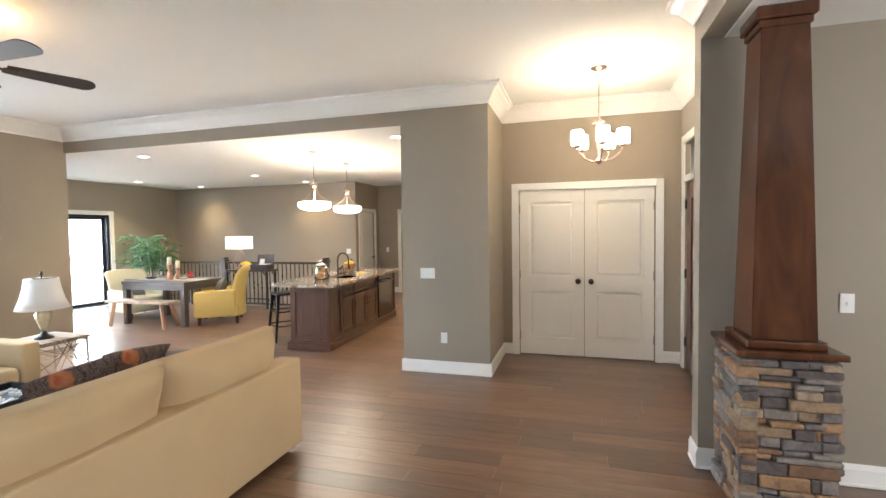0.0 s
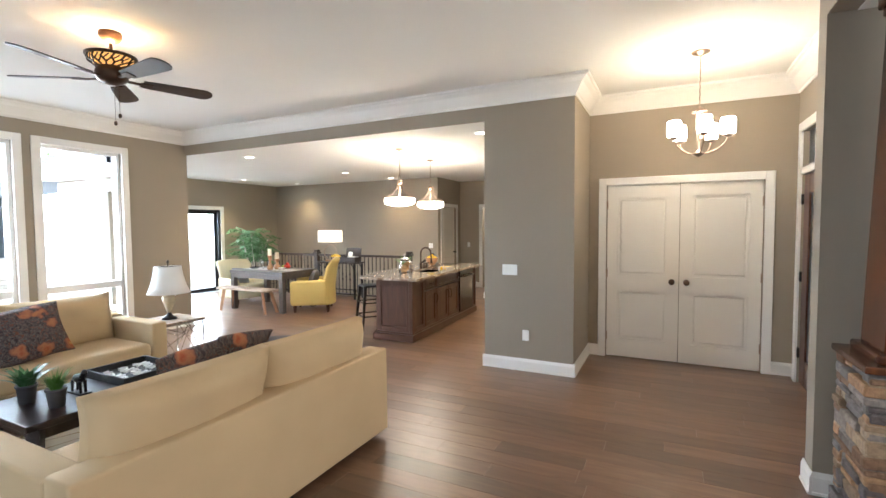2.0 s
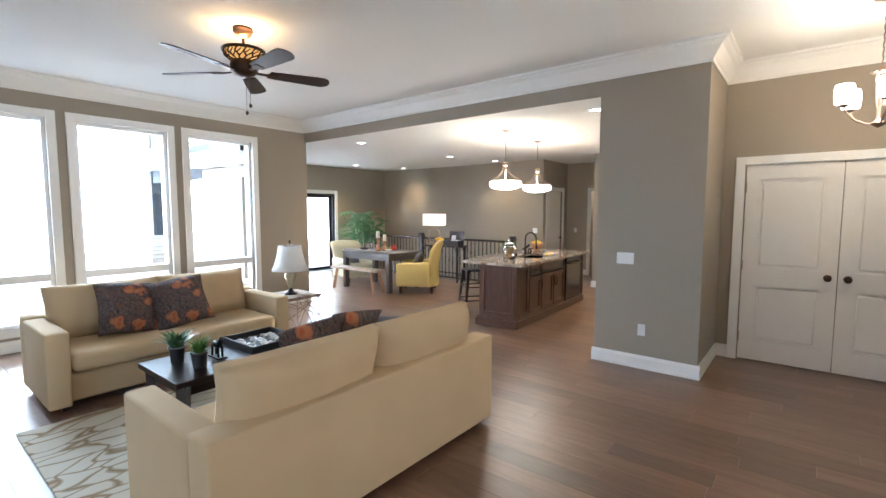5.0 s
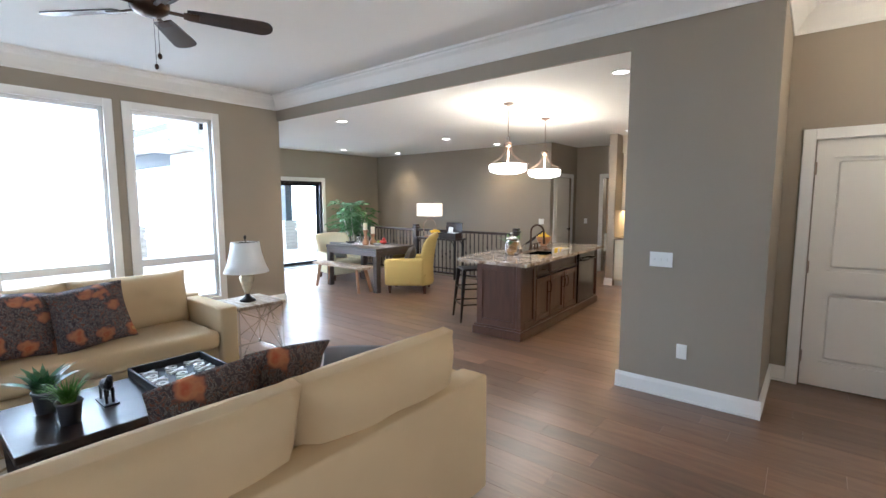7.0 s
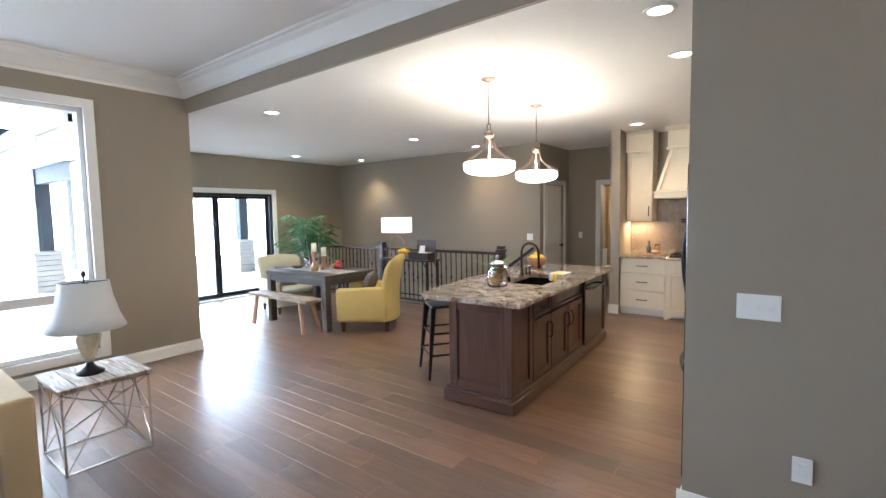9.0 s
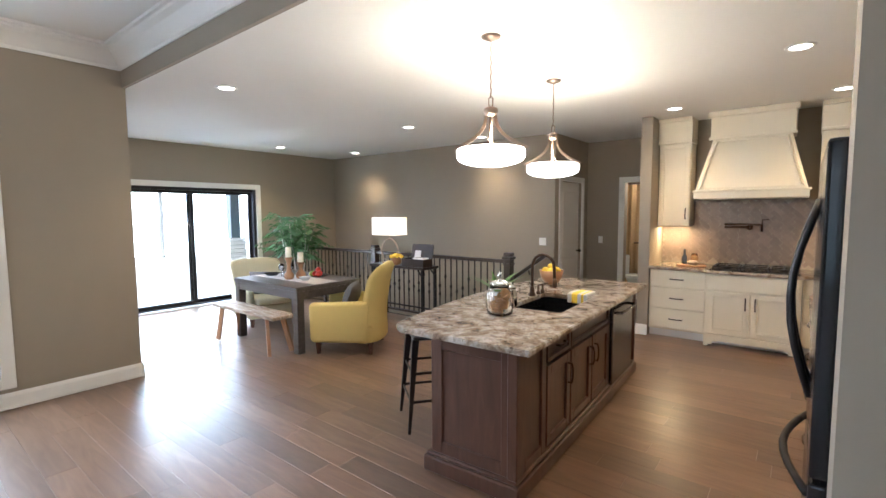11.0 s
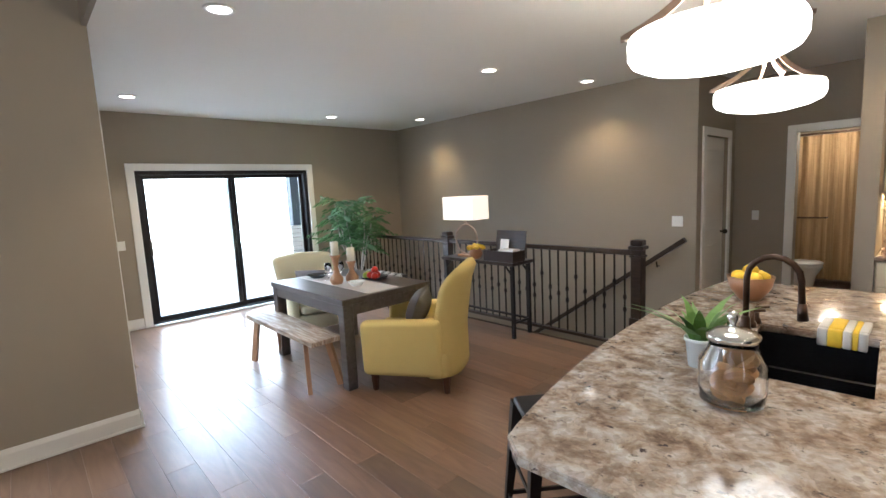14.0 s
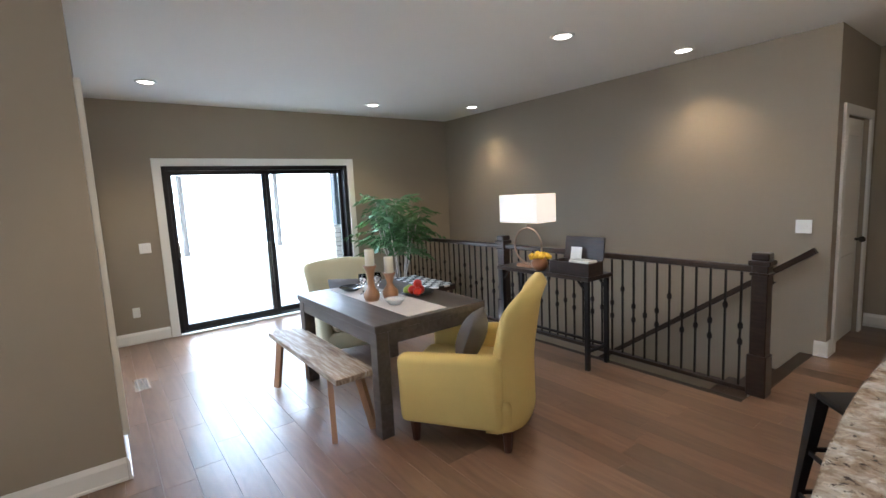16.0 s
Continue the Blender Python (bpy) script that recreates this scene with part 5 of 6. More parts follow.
bk = [(-2.34, KB - 0.003, 1.79), (-1.28, KB - 0.003, 1.79), (-1.44, KB - 0.003, 2.40), (-2.18, KB - 0.003, 2.40)]
a = [hd.verts.new(p) for p in fr_]
b = [hd.verts.new(p) for p in bk]
hd.faces.new(a)
hd.faces.new(b[::-1])
for i in range(4):
    hd.faces.new((a[i], b[i], b[(i + 1) % 4], a[(i + 1) % 4]))
bmesh.ops.recalc_face_normals(hd, faces=hd.faces[:])
part("body", hd, "cream", t)
fp = B()
F = [Vector(p) + Vector((0, -0.004, 0)) for p in fr_]
for p, q in ((0, 1), (1, 2), (2, 3), (3, 0)):
    cen = sum(F, Vector()) / 4
    s0, s1 = F[p].lerp(cen, 0.09), F[q].lerp(cen, 0.09)
    bar(fp, s0, s1, 0.05, 0.016)
part("front_moulding", fp, "cream", t)
part("apron", box(bx(-2.35, 10.585, 1.70, -1.27, KB - 0.003, 1.79, 0.004, 1), -2.365, 10.57, 1.775, -1.255, 10.60, 1.80, 0.004, 1), "cream", t)
part("chimney", bx(-2.21, 10.71, 2.40, -1.41, KB - 0.003, 2.708, 0.004, 1), "cream", t)
part("top_moulding", box(bx(-2.225, 10.69, 2.385, -1.395, 10.715, 2.42, 0.004, 1), -2.24, 10.67, 2.64, -1.38, 10.71, 2.708, 0.01, 1), "cream", t)
t = thing("gas_cooktop", "black gas cooktop with iron grates set in the worktop", "cooktop", (-1.72, 10.74, 0.879))
part("tray", bx(-0.42, -0.24, 0, 0.42, 0.24, 0.012, 0.004, 1), "blackgloss", t)
for i in range(3):
    gx = -0.27 + i * 0.27
    gr = B()
    for k in (-0.12, 0, 0.12):
        bar(gr, (gx + k, -0.2, 0.04), (gx + k, 0.2, 0.04), 0.012, 0.012)
        bar(gr, (gx - 0.125, k * 1.5, 0.04), (gx + 0.125, k * 1.5, 0.04), 0.012, 0.012)
    for sx in (-0.12, 0.12):
        for sy in (-0.19, 0.19):
            bar(gr, (gx + sx, sy, 0.008), (gx + sx, sy, 0.045), 0.014, 0.014)
    part("grate", gr, "iron", t)
    part("burner", lathe(B(), [(0.05, 0.01), (0.045, 0.025), (0.02, 0.03), (0.0004, 0.031)], (gx, 0, 0), 16), "iron", t, smooth=True)
for i in range(5):
    part("knob", lathe(B(), [(0.018, 0.012), (0.016, 0.035), (0.0004, 0.036)], (0.37, -0.16 + i * 0.07, 0), 12), "steel", t)
t = thing("pot_filler", "dark bronze folding pot filler faucet on the backsplash", "pot filler", (-1.82, KB - 0.012, 1.36))
part("flange", move(lathe(B(), [(0.035, 0), (0.035, 0.012), (0.012, 0.03)]), pose(0, 0, 0, 90, 0, 0)), "bronze", t, smooth=True)
part("arm", tube(B(), [(0, -0.02, 0), (0, -0.07, 0), (-0.25, -0.10, 0.0), (-0.25, -0.10, 0.035), (0.10, -0.13, 0.035), (0.13, -0.13, 0.03), (0.13, -0.13, -0.05)], 0.011), "bronze", t, smooth=True)
part("lever", tube(B(), [(0.13, -0.13, 0.03), (0.13, -0.13, 0.09), (0.2, -0.14, 0.095)], 0.007), "bronze", t)
t = thing("cutting_board", "round wooden board with bread and glass bottles", "cutting board", (-2.38, 10.80, 0.879))
part("board", lathe(B(), [(0.16, 0), (0.165, 0.01), (0.16, 0.018), (0.0004, 0.018)], n=28), "vasewood", t)
part("bread", ball(B(), (0.02, -0.03, 0.045), 0.05, 12, (1.3, 0.9, 0.6)), "bench", t, smooth=True)
part("bottle", lathe(B(), [(0.03, 0.018), (0.032, 0.10), (0.012, 0.14), (0.012, 0.2), (0.0004, 0.2)], (-0.09, 0.06, 0)), "slate", t, "dark glass bottle", True)
part("jar", lathe(B(), [(0.04, 0.018), (0.045, 0.10), (0.03, 0.15), (0.0004, 0.15)], (0.02, 0.08, 0)), "amberglass", t, smooth=True)
t = thing("glass_cloche", "large amber glass cloche on the corner worktop", "cloche", (-0.98, 10.78, 0.879))
part("dome", lathe(B(), [(0.15, 0.02), (0.165, 0.12), (0.15, 0.22), (0.09, 0.29), (0.02, 0.31), (0.02, 0.33), (0.0004, 0.335)], n=28), "amberglass", t, smooth=True)
part("stand", lathe(B(), [(0.10, 0), (0.17, 0.012), (0.17, 0.02), (0.0004, 0.02)], n=28), "copper", t, smooth=True)
wall_plate("wall_outlet", "white outlet on the tiled backsplash", "y", (-1.12, KB - 0.012, 1.1), 0.072, 0.115, 2, "-y", False)
t = thing("refrigerator", "black stainless refrigerator with bowed door handles", "refrigerator")
part("body", bx(-1.18, 6.24, 0.02, -0.45, 7.22, 1.78, 0.01, 2), "blackgloss", t)
for a, b, z0, z1 in ((6.245, 6.725, 0.72, 1.775), (6.735, 7.215, 0.72, 1.775), (6.245, 7.215, 0.06, 0.705)):
    part("door", bx(-1.245, a, z0, -1.18, b, z1, 0.012, 3), "blackgloss", t)
for y in (6.66, 6.80):
    pts = [(-1.245 - 0.075 * math.sin(math.pi * k / 8), y, 0.85 + 0.75 * k / 8) for k in range(9)]
    part("handle", tube(B(), pts, 0.014, 8), "iron", t, "bowed black handle", True)
pts = [(-1.245 - 0.075 * math.sin(math.pi * k / 8), 6.35 + 0.76 * k / 8, 0.62) for k in range(9)]
part("handle", tube(B(), pts, 0.014, 8), "iron", t, "bowed black handle", True)
for x in (-1.12, -0.55):
    for y in (6.3, 7.15):
        part("foot", rod(B(), (x, y, 0), (x, y, 0.03), 0.02, n=8), "black", t)
for name, x0 in (("left", -2.62), ("right", -0.88)):
    area("under_cabinet_light", (x0, 10.98, 1.36), (x0, 10.98, 0), 0.3, 0.05, 7.0, (1, 0.68, 0.33))
# herringbone backsplash tiles
t = thing("backsplash", "taupe herringbone tile backsplash", "backsplash", kind=STRUCT)
part("grout", bx(-2.795, KB - 0.006, 0.882, -0.56, KB - 0.001, 1.72), "wall", t)
tm = bpy.data.meshes.new("tile")
b_ = bx(-0.0735, -0.003, -0.0235, 0.0735, 0.003, 0.0235)
b_.to_mesh(tm)
b_.free()
tm.materials.append(M["tilebs"])
S = 0.05
cnt = 0
for i in range(-30, 40):
    for j in range(-30, 40):
        for k in (0, 1):
            # herringbone lattice turned by 45 degrees
            gx, gy = (i + 3 * j) * S, (i - 0 * j) * S
            px, py = (gx + 1.5 * S, gy + 0.5 * S) if k == 0 else (gx + 0.5 * S - S * 0, gy + 2.5 * S - S * 0)
            c45 = math.sqrt(0.5)
            X, Zt = (px - py) * c45 - 1.7, (px + py) * c45 + 0.4
            if -2.74 < X < -0.62 and 0.94 < Zt < 1.66 and cnt < 620:
                ob = new("tile", tm)
                ob.parent = t
                ob.matrix_basis = Matrix.Translation((X, KB - 0.0085, Zt)) @ pose(0, 0, 0, 0, -45 if k == 0 else 45, 0)
                cnt += 1

# ---- dining room ----
t = thing("dining_table", "grey-brown wooden dining table with square legs", "dining table")
part("tabletop", bx(-6.96, 7.33, 0.70, -5.60, 8.24, 0.75, 0.005, 2), "greytable", t)
part("apron", box(box(box(bx(-6.90, 7.345, 0.61, -5.66, 7.37, 0.70), -6.90, 8.20, 0.61, -5.66, 8.225, 0.70), -6.945, 7.42, 0.61, -6.92, 8.15, 0.70), -5.64, 7.42, 0.61, -5.615, 8.15, 0.70), "greytable", t)
for x in (-6.95, -5.70):
    for y in (7.34, 8.14):
        part("leg", bx(x, y, 0, x + 0.09, y + 0.09, 0.70, 0.004, 1), "greytable", t)
TZ = 0.751
solid("table_runner", bx(-6.92, 7.60, TZ, -5.64, 7.92, TZ + 0.003), "runner", "white cloth runner along the dining table", "table runner")


def candlestick(x, y, h):
    t = thing("candlestick", "turned tan wooden candlestick with an ivory pillar candle", "candlestick", (x, y, TZ + 0.003), group="candlesticks")
    part("holder", lathe(B(), [(0.05, 0), (0.062, 0.03), (0.06, 0.06), (0.03, 0.10), (0.022, h * 0.6), (0.035, h * 0.85), (0.052, h)], n=24), "vasewood", t, smooth=True)
    part("candle", lathe(B(), [(0.036, h), (0.036, h + 0.12), (0.03, h + 0.125), (0.0004, h + 0.118)], n=20), "wax", t, smooth=True)


candlestick(-6.24, 7.66, 0.27)
candlestick(-6.20, 7.80, 0.20)
t = thing("fruit_plate", "dark plate piled with red and green fruit", "plate", (-6.17, 8.03, TZ))
part("plate", lathe(B(), [(0.05, 0), (0.13, 0.016), (0.135, 0.022), (0.06, 0.01), (0.0004, 0.008)], n=28), "iron", t, smooth=True)
for i, (x, y, z, m) in enumerate(((0.03, 0.01, 0.04, "red"), (-0.04, 0.03, 0.04, "red"), (0.0, -0.045, 0.04, "red"), (0.065, -0.04, 0.035, "red"), (-0.075, -0.02, 0.035, "greenfruit"), (0.01, 0.0, 0.085, "red"), (-0.05, -0.06, 0.032, "greenfruit"))):
    part("fruit", ball(B(), (x, y, z), 0.036, 12), m, t, smooth=True)
t = thing("serving_bowl", "small white serving dish on the runner", "bowl", (-6.0, 7.72, TZ + 0.003))
part("bowl", lathe(B(), [(0.04, 0), (0.075, 0.04), (0.078, 0.042), (0.07, 0.038), (0.0004, 0.012)]), "white", t, smooth=True)
t = thing("black_dish", "shallow black dish at the table's far end", "dish", (-6.72, 7.72, TZ + 0.003))
part("bowl", lathe(B(), [(0.06, 0), (0.10, 0.03), (0.105, 0.032), (0.09, 0.026), (0.0004, 0.01)]), "blackgloss", t, smooth=True)
for x, y in ((-6.5, 7.72), (-6.47, 7.84)):
    t = thing("wine_glass", "clear stemmed wine glass on the dining table", "glass", (x, y, TZ + 0.003), group="wine glasses")
    part("glass", lathe(B(), [(0.032, 0), (0.03, 0.004), (0.005, 0.01), (0.004, 0.07), (0.03, 0.09), (0.036, 0.12), (0.03, 0.165), (0.028, 0.165), (0.034, 0.12), (0.0004, 0.078)], n=20), "glass", t, smooth=True)

t = thing("bench", "weathered light wooden bench with splayed legs", "bench")
part("seat", bx(-7.05, 7.09, 0.41, -5.69, 7.36, 0.45, 0.006, 2), "bench", t)
for x, dx in ((-6.87, -0.06), (-5.88, 0.10)):
    for y, dy in ((7.13, -0.04), (7.32, 0.05)):
        part("leg", bar(B(), (x, y, 0.41), (x + dx, y + dy, 0.01), 0.035, 0.05), "vasewood", t)


def armchair(x, y, rz, mat, label, tall=1.0):
    """Front at -y."""
    t = thing("armchair", label, "armchair", (x, y, 0), rz, group="dining armchairs")
    t.scale = (1, 1, tall)
    part("seat_base", roundbox(-0.34, -0.36, 0.13, 0.34, 0.30, 0.33, 0.04, 0.004), mat, t, smooth=True)
    part("seat_cushion", roundbox(-0.25, -0.38, 0.33, 0.25, 0.22, 0.45, 0.045, 0.008), mat, t, smooth=True)
    for s in (-1, 1):
        a, b = sorted((s * 0.36, s * 0.245))
        ar = roundbox(a, -0.36, 0.14, b, 0.26, 0.59, 0.045, 0.004)
        for v in ar.verts:
            if v.co.z > 0.4:
                v.co.x += s * 0.015
                v.co.z += (v.co.y + 0.05) * 0.03
        part("arm", ar, mat, t, smooth=True)
    bk_ = B()
    n, mrows = 14, 16
    grid = {}
    for f in (0, 1):
        for i in range(n + 1):
            for j in range(mrows + 1):
                u, v = i / n * 2 - 1, j / mrows
                z = 0.14 + v * 0.86
                w_ = 0.35 - 0.03 * math.sin(v * 3) + 0.015 * v - (0.04 * max(0, (v - 0.9) / 0.1) ** 2)
                lean = 0.21 + 0.03 * v + 0.14 * max(0, v - 0.35) ** 1.2 + 0.07 * max(0, (v - 0.8) / 0.2) ** 2
                curl = -0.05 * u * u * (1 - 0.4 * v)
                th = 0.17 * (1 - 0.25 * v) * (1 - 0.6 * abs(u) ** 6) * (1 - 0.65 * max(0, (v - 0.9) / 0.1) ** 2)
                grid[f, i, j] = bk_.verts.new((u * w_, lean + curl + (th if f else 0), z - 0.03 * u * u * v))
    for i in range(n):
        for j in range(mrows):
            bk_.faces.new((grid[0, i, j], grid[0, i + 1, j], grid[0, i + 1, j + 1], grid[0, i, j + 1]))
            bk_.faces.new((grid[1, i, j], grid[1, i, j + 1], grid[1, i + 1, j + 1], grid[1, i + 1, j]))
    for i in range(n):
        for j in (0, mrows):
            bk_.faces.new((grid[0, i, j], grid[0, i + 1, j], grid[1, i + 1, j], grid[1, i, j]))
    for j in range(mrows):
        for i in (0, n):
            bk_.faces.new((grid[0, i, j], grid[0, i, j + 1], grid[1, i, j + 1], grid[1, i, j]))
    bmesh.ops.recalc_face_normals(bk_, faces=bk_.faces[:])
    part("backrest", bk_, mat, t, smooth=True)
    for sx in (-0.28, 0.28):
        for sy in (-0.29, 0.27):
            part("leg", rod(B(), (sx, sy, 0), (sx, sy, 0.14), 0.022, 0.034, 8), "frontdoor", t, "turned dark wood leg")
    for c in t.children:
        c.data.transform(Matrix.Diagonal((1.05, 1.05, 1.0, 1)))
    return t


armchair(-5.40, 7.93, -56, "yellow", "yellow upholstered armchair with dark wood legs at the table")
armchair(-7.43, 8.02, 80, "ivory", "pale cream upholstered armchair at the table's end", 0.89)
pillow(-7.45, 8.0, 0.55, -20, 6, 80, 0.36, "slatepil", "small silver grey pillow on the cream armchair")
pillow(-5.39, 7.92, 0.60, -22, 8, -56, 0.34, "grey", "small dark grey pillow on the yellow armchair")

# console table with its things
t = thing("console_table", "dark console table with black metal legs before the railing", "console table")
part("tabletop", bx(-6.43, 9.16, 0.765, -5.37, 9.51, 0.80, 0.005, 1), "espresso", t)
for x in (-6.39, -5.41):
    for y in (9.20, 9.47):
        part("leg", bar(B(), (x, y, 0), (x, y, 0.765), 0.034, 0.034), "iron", t)
        part("bracket", bar(B(), (x, y, 0.66), (x + (0.09 if x < -6 else -0.09), y, 0.76), 0.018, 0.012), "iron", t)
part("stretcher", bar(B(), (-6.39, 9.47, 0.16), (-5.41, 9.47, 0.16), 0.02, 0.02), "iron", t)
for x in (-6.39, -5.41):
    part("stretcher", bar(B(), (x, 9.20, 0.16), (x, 9.47, 0.16), 0.02, 0.02), "iron", t)
CZ = 0.801
t = thing("ring_lamp", "gold ring table lamp with a lit rectangular linen shade", "table lamp", (-6.14, 9.30, CZ))
part("base", bx(-0.10, -0.06, 0, 0.10, 0.06, 0.03, 0.004, 1), "vasewood", t)
pts = [(0.17 * math.cos(a), 0, 0.20 + 0.17 * math.sin(a)) for a in [2 * math.pi * k / 24 for k in range(25)]]
part("ring", tube(B(), pts, 0.010, 8), "nickel", t, "gold metal ring", True)
part("stem", rod(B(), (0, 0, 0.36), (0, 0, 0.46), 0.008), "nickel", t)
sh = B()
for b in ((-0.235, -0.13, 0.235, -0.125), (-0.235, 0.125, 0.235, 0.13), (-0.235, -0.125, -0.23, 0.125), (0.23, -0.125, 0.235, 0.125)):
    box(sh, b[0], b[1], 0.43, b[2], b[3], 0.69)
part("shade", sh, "linenshade", t, "glowing rectangular linen shade")
ob = new("ring_lamp_bulb", bpy.data.lights.new("ring_lamp_bulb", "POINT"))
ob.data.energy, ob.data.color, ob.data.shadow_soft_size, ob.location = 1.5, WARM, 0.04, (-6.14, 9.30, CZ + 0.56)
t = thing("flower_vase", "gold vase of yellow roses on the console table", "vase", (-5.93, 9.22, CZ))
part("vase", lathe(B(), [(0.04, 0), (0.07, 0.03), (0.078, 0.07), (0.06, 0.11), (0.05, 0.12), (0.045, 0.12), (0.0004, 0.09)], n=24), "copper", t, smooth=True)
rf = random.Random(8)
for i in range(9):
    a, r = i * 2.4, 0.02 + 0.024 * math.sqrt(i)
    fl = B()
    for k in range(5):
        ball(fl, (r * math.cos(a) + rf.uniform(-.012, .012), r * math.sin(a) + rf.uniform(-.012, .012), 0.16 - r * 0.4 + rf.uniform(-.01, .012)), 0.022, 8, (1, 1, 0.8))
    part("rose", fl, "flower", t, smooth=True)
t = thing("keepsake_box", "dark wooden box with its lid standing open", "box", (-5.58, 9.28, CZ))
for b in ((-0.20, -0.10, 0, 0.20, 0.10, 0.012), (-0.20, -0.10, 0.012, 0.20, -0.088, 0.11), (-0.20, 0.088, 0.012, 0.20, 0.10, 0.11), (-0.20, -0.088, 0.012, -0.188, 0.088, 0.11), (0.188, -0.088, 0.012, 0.20, 0.088, 0.11)):
    part("side", bx(*b), "espresso", t)
part("lid", move(bx(-0.20, -0.006, 0, 0.20, 0.006, 0.20, 0.004, 1), pose(0, 0.11, 0.108, -8, 0, 0)), "espresso", t, "open dark lid")
part("papers", bx(-0.02, -0.07, 0.03, 0.18, 0.05, 0.125, 0.004, 1), "white", t, "white papers")
part("card", move(bx(-0.06, -0.003, 0, 0.05, 0.003, 0.12), pose(-0.04, 0.06, 0.10, -10, 0, 0)), "white", t)

t = thing("checked_bench", "low dark bench with a black and white checked top", "bench", (-7.95, 9.30, 0))
part("frame", bx(-0.45, -0.17, 0.36, 0.45, 0.17, 0.41, 0.005, 1), "espresso", t)
for i in range(12):
    for j in range(4):
        part("check", bx(-0.45 + i * 0.075, -0.17 + j * 0.085, 0.41, -0.45 + (i + 1) * 0.075 - 0.001, -0.17 + (j + 1) * 0.085 - 0.001, 0.43), "white" if (i + j) % 2 else "black", t)
for x in (-0.41, 0.41):
    for y in (-0.13, 0.13):
        part("leg", bar(B(), (x, y, 0), (x, y, 0.36), 0.035, 0.035), "espresso", t)

# tall artificial palm
t = thing("potted_tree", "tall leafy green indoor tree in a dark basket", "indoor plant", (-8.5, 9.3, 0))
part("basket", lathe(B(), [(0.13, 0), (0.17, 0.14), (0.18, 0.30), (0.165, 0.30), (0.155, 0.26), (0.0004, 0.26)], n=24), "pot", t, smooth=True)
rp = random.Random(21)
tips = []
for i in range(7):
    a = i * 0.9
    p = Vector((0.04 * math.cos(a), 0.04 * math.sin(a), 0.25))
    pts = [p]
    dirn = Vector((math.cos(a) * 0.26, math.sin(a) * 0.26, 1)).normalized()
    hh = rp.uniform(0.85, 1.4)
    for k in range(5):
        p = p + dirn * hh / 5 + Vector((rp.uniform(-.02, .02), rp.uniform(-.02, .02), 0))
        pts.append(p.copy())
    part("stem", tube(B(), pts, 0.009, 6), "bark", t)
    tips += pts[3:]
vs, fs = [], []
for tip in tips:
    for f in range(6):
        a, el = rp.uniform(0, 6.28), rp.uniform(0.0, 1.0)
        ln = rp.uniform(0.26, 0.54)
        d0 = Vector((math.cos(a) * math.cos(el), math.sin(a) * math.cos(el), math.sin(el)))
        for k in range(1, 7):
            u = k / 6
            c = tip + d0 * ln * u + Vector((0, 0, -0.16 * u * u))
            for s in (-1, 1):
                w_ = Vector((-math.sin(a), math.cos(a), 0)) * s
                l_ = (w_ * 0.8 + d0 * 0.6 + Vector((0, 0, -0.3 + rp.uniform(-.35, .2)))).normalized() * rp.uniform(0.12, 0.19) * (1.15 - 0.4 * u)
                n_ = d0 * rp.uniform(0.014, 0.022)
                q = len(vs)
                vs += [c, c + l_ * 0.4 + n_, c + l_ + Vector((0, 0, -0.03)), c + l_ * 0.4 - n_]
                fs.append((q, q + 1, q + 2, q + 3))
me = bpy.data.meshes.new("foliage")
me.from_pydata(vs, [], fs)
me.materials.append(M["leaf"])
ob = new("foliage", me)
ob.parent = t

# ---- stair and railing ----
t = thing("stair_railing", "dark wood railing with black iron balusters around the stair", "railing")
RYY = 9.69


def newel(x, y, top):
    p = part("newel_post", box(bx(x - 0.05, y - 0.05, 0.0, x + 0.05, y + 0.05, top - 0.09, 0.005, 1), x - 0.062, y - 0.062, 0.0, x + 0.062, y + 0.062, 0.30, 0.006, 1), "espresso", t)
    part("newel_cap", box(box(bx(x - 0.06, y - 0.06, top - 0.16, x + 0.06, y + 0.06, top - 0.14, 0.004, 1), x - 0.068, y - 0.068, top - 0.09, x + 0.068, y + 0.068, top - 0.055, 0.006, 1), x - 0.055, y - 0.055, top - 0.055, x + 0.055, y + 0.055, top, 0.014, 2), "espresso", p)


newel(-4.33, RYY, 1.03)
newel(-6.87, RYY, 1.03)
for a, b in ((-6.82, -4.38), (-9.33, -6.92)):
    part("handrail", bx(a, RYY - 0.032, 0.885, b, RYY + 0.032, 0.935, 0.014, 3), "espresso", t)
    part("shoe_rail", bx(a, RYY - 0.03, 0.002, b, RYY + 0.03, 0.035, 0.005, 1), "espresso", t)
bal = []
for kind in range(3):
    bm = bx(-0.0065, -0.0065, 0.034, 0.0065, 0.0065, 0.89)
    for z in ((0.62,), (0.48, 0.36), (0.42,))[kind]:
        lathe(bm, [(0.008, -0.03), (0.018, -0.012), (0.018, 0.012), (0.008, 0.03)], (0, 0, z), 8)
    me = bpy.data.meshes.new("baluster")
    bm.to_mesh(me)
    bm.free()
    me.materials.append(M["iron"])
    bal.append(me)
x, k = -9.24, 0
while x < -4.42:
    if abs(x + 6.87) > 0.08:
        ob = new("baluster", bal[(0, 1, 2, 1)[k % 4]])
        ob.parent, ob.location = t, (x, RYY, 0)
        k += 1
    x += 0.104
t = thing("stair_handrail", "dark wood handrail sloping down the stair wall", "handrail")
part("rail", bar(B(), (-4.30, 10.76, 0.92), (-7.6, 10.76, -1.45), 0.05, 0.05), "espresso", t)
for x, z in ((-4.6, 0.66), (-6.4, -0.63)):
    part("bracket", tube(B(), [(x, 10.84, z - 0.06), (x, 10.78, z - 0.06), (x, 10.76, z)], 0.008), "iron", t)
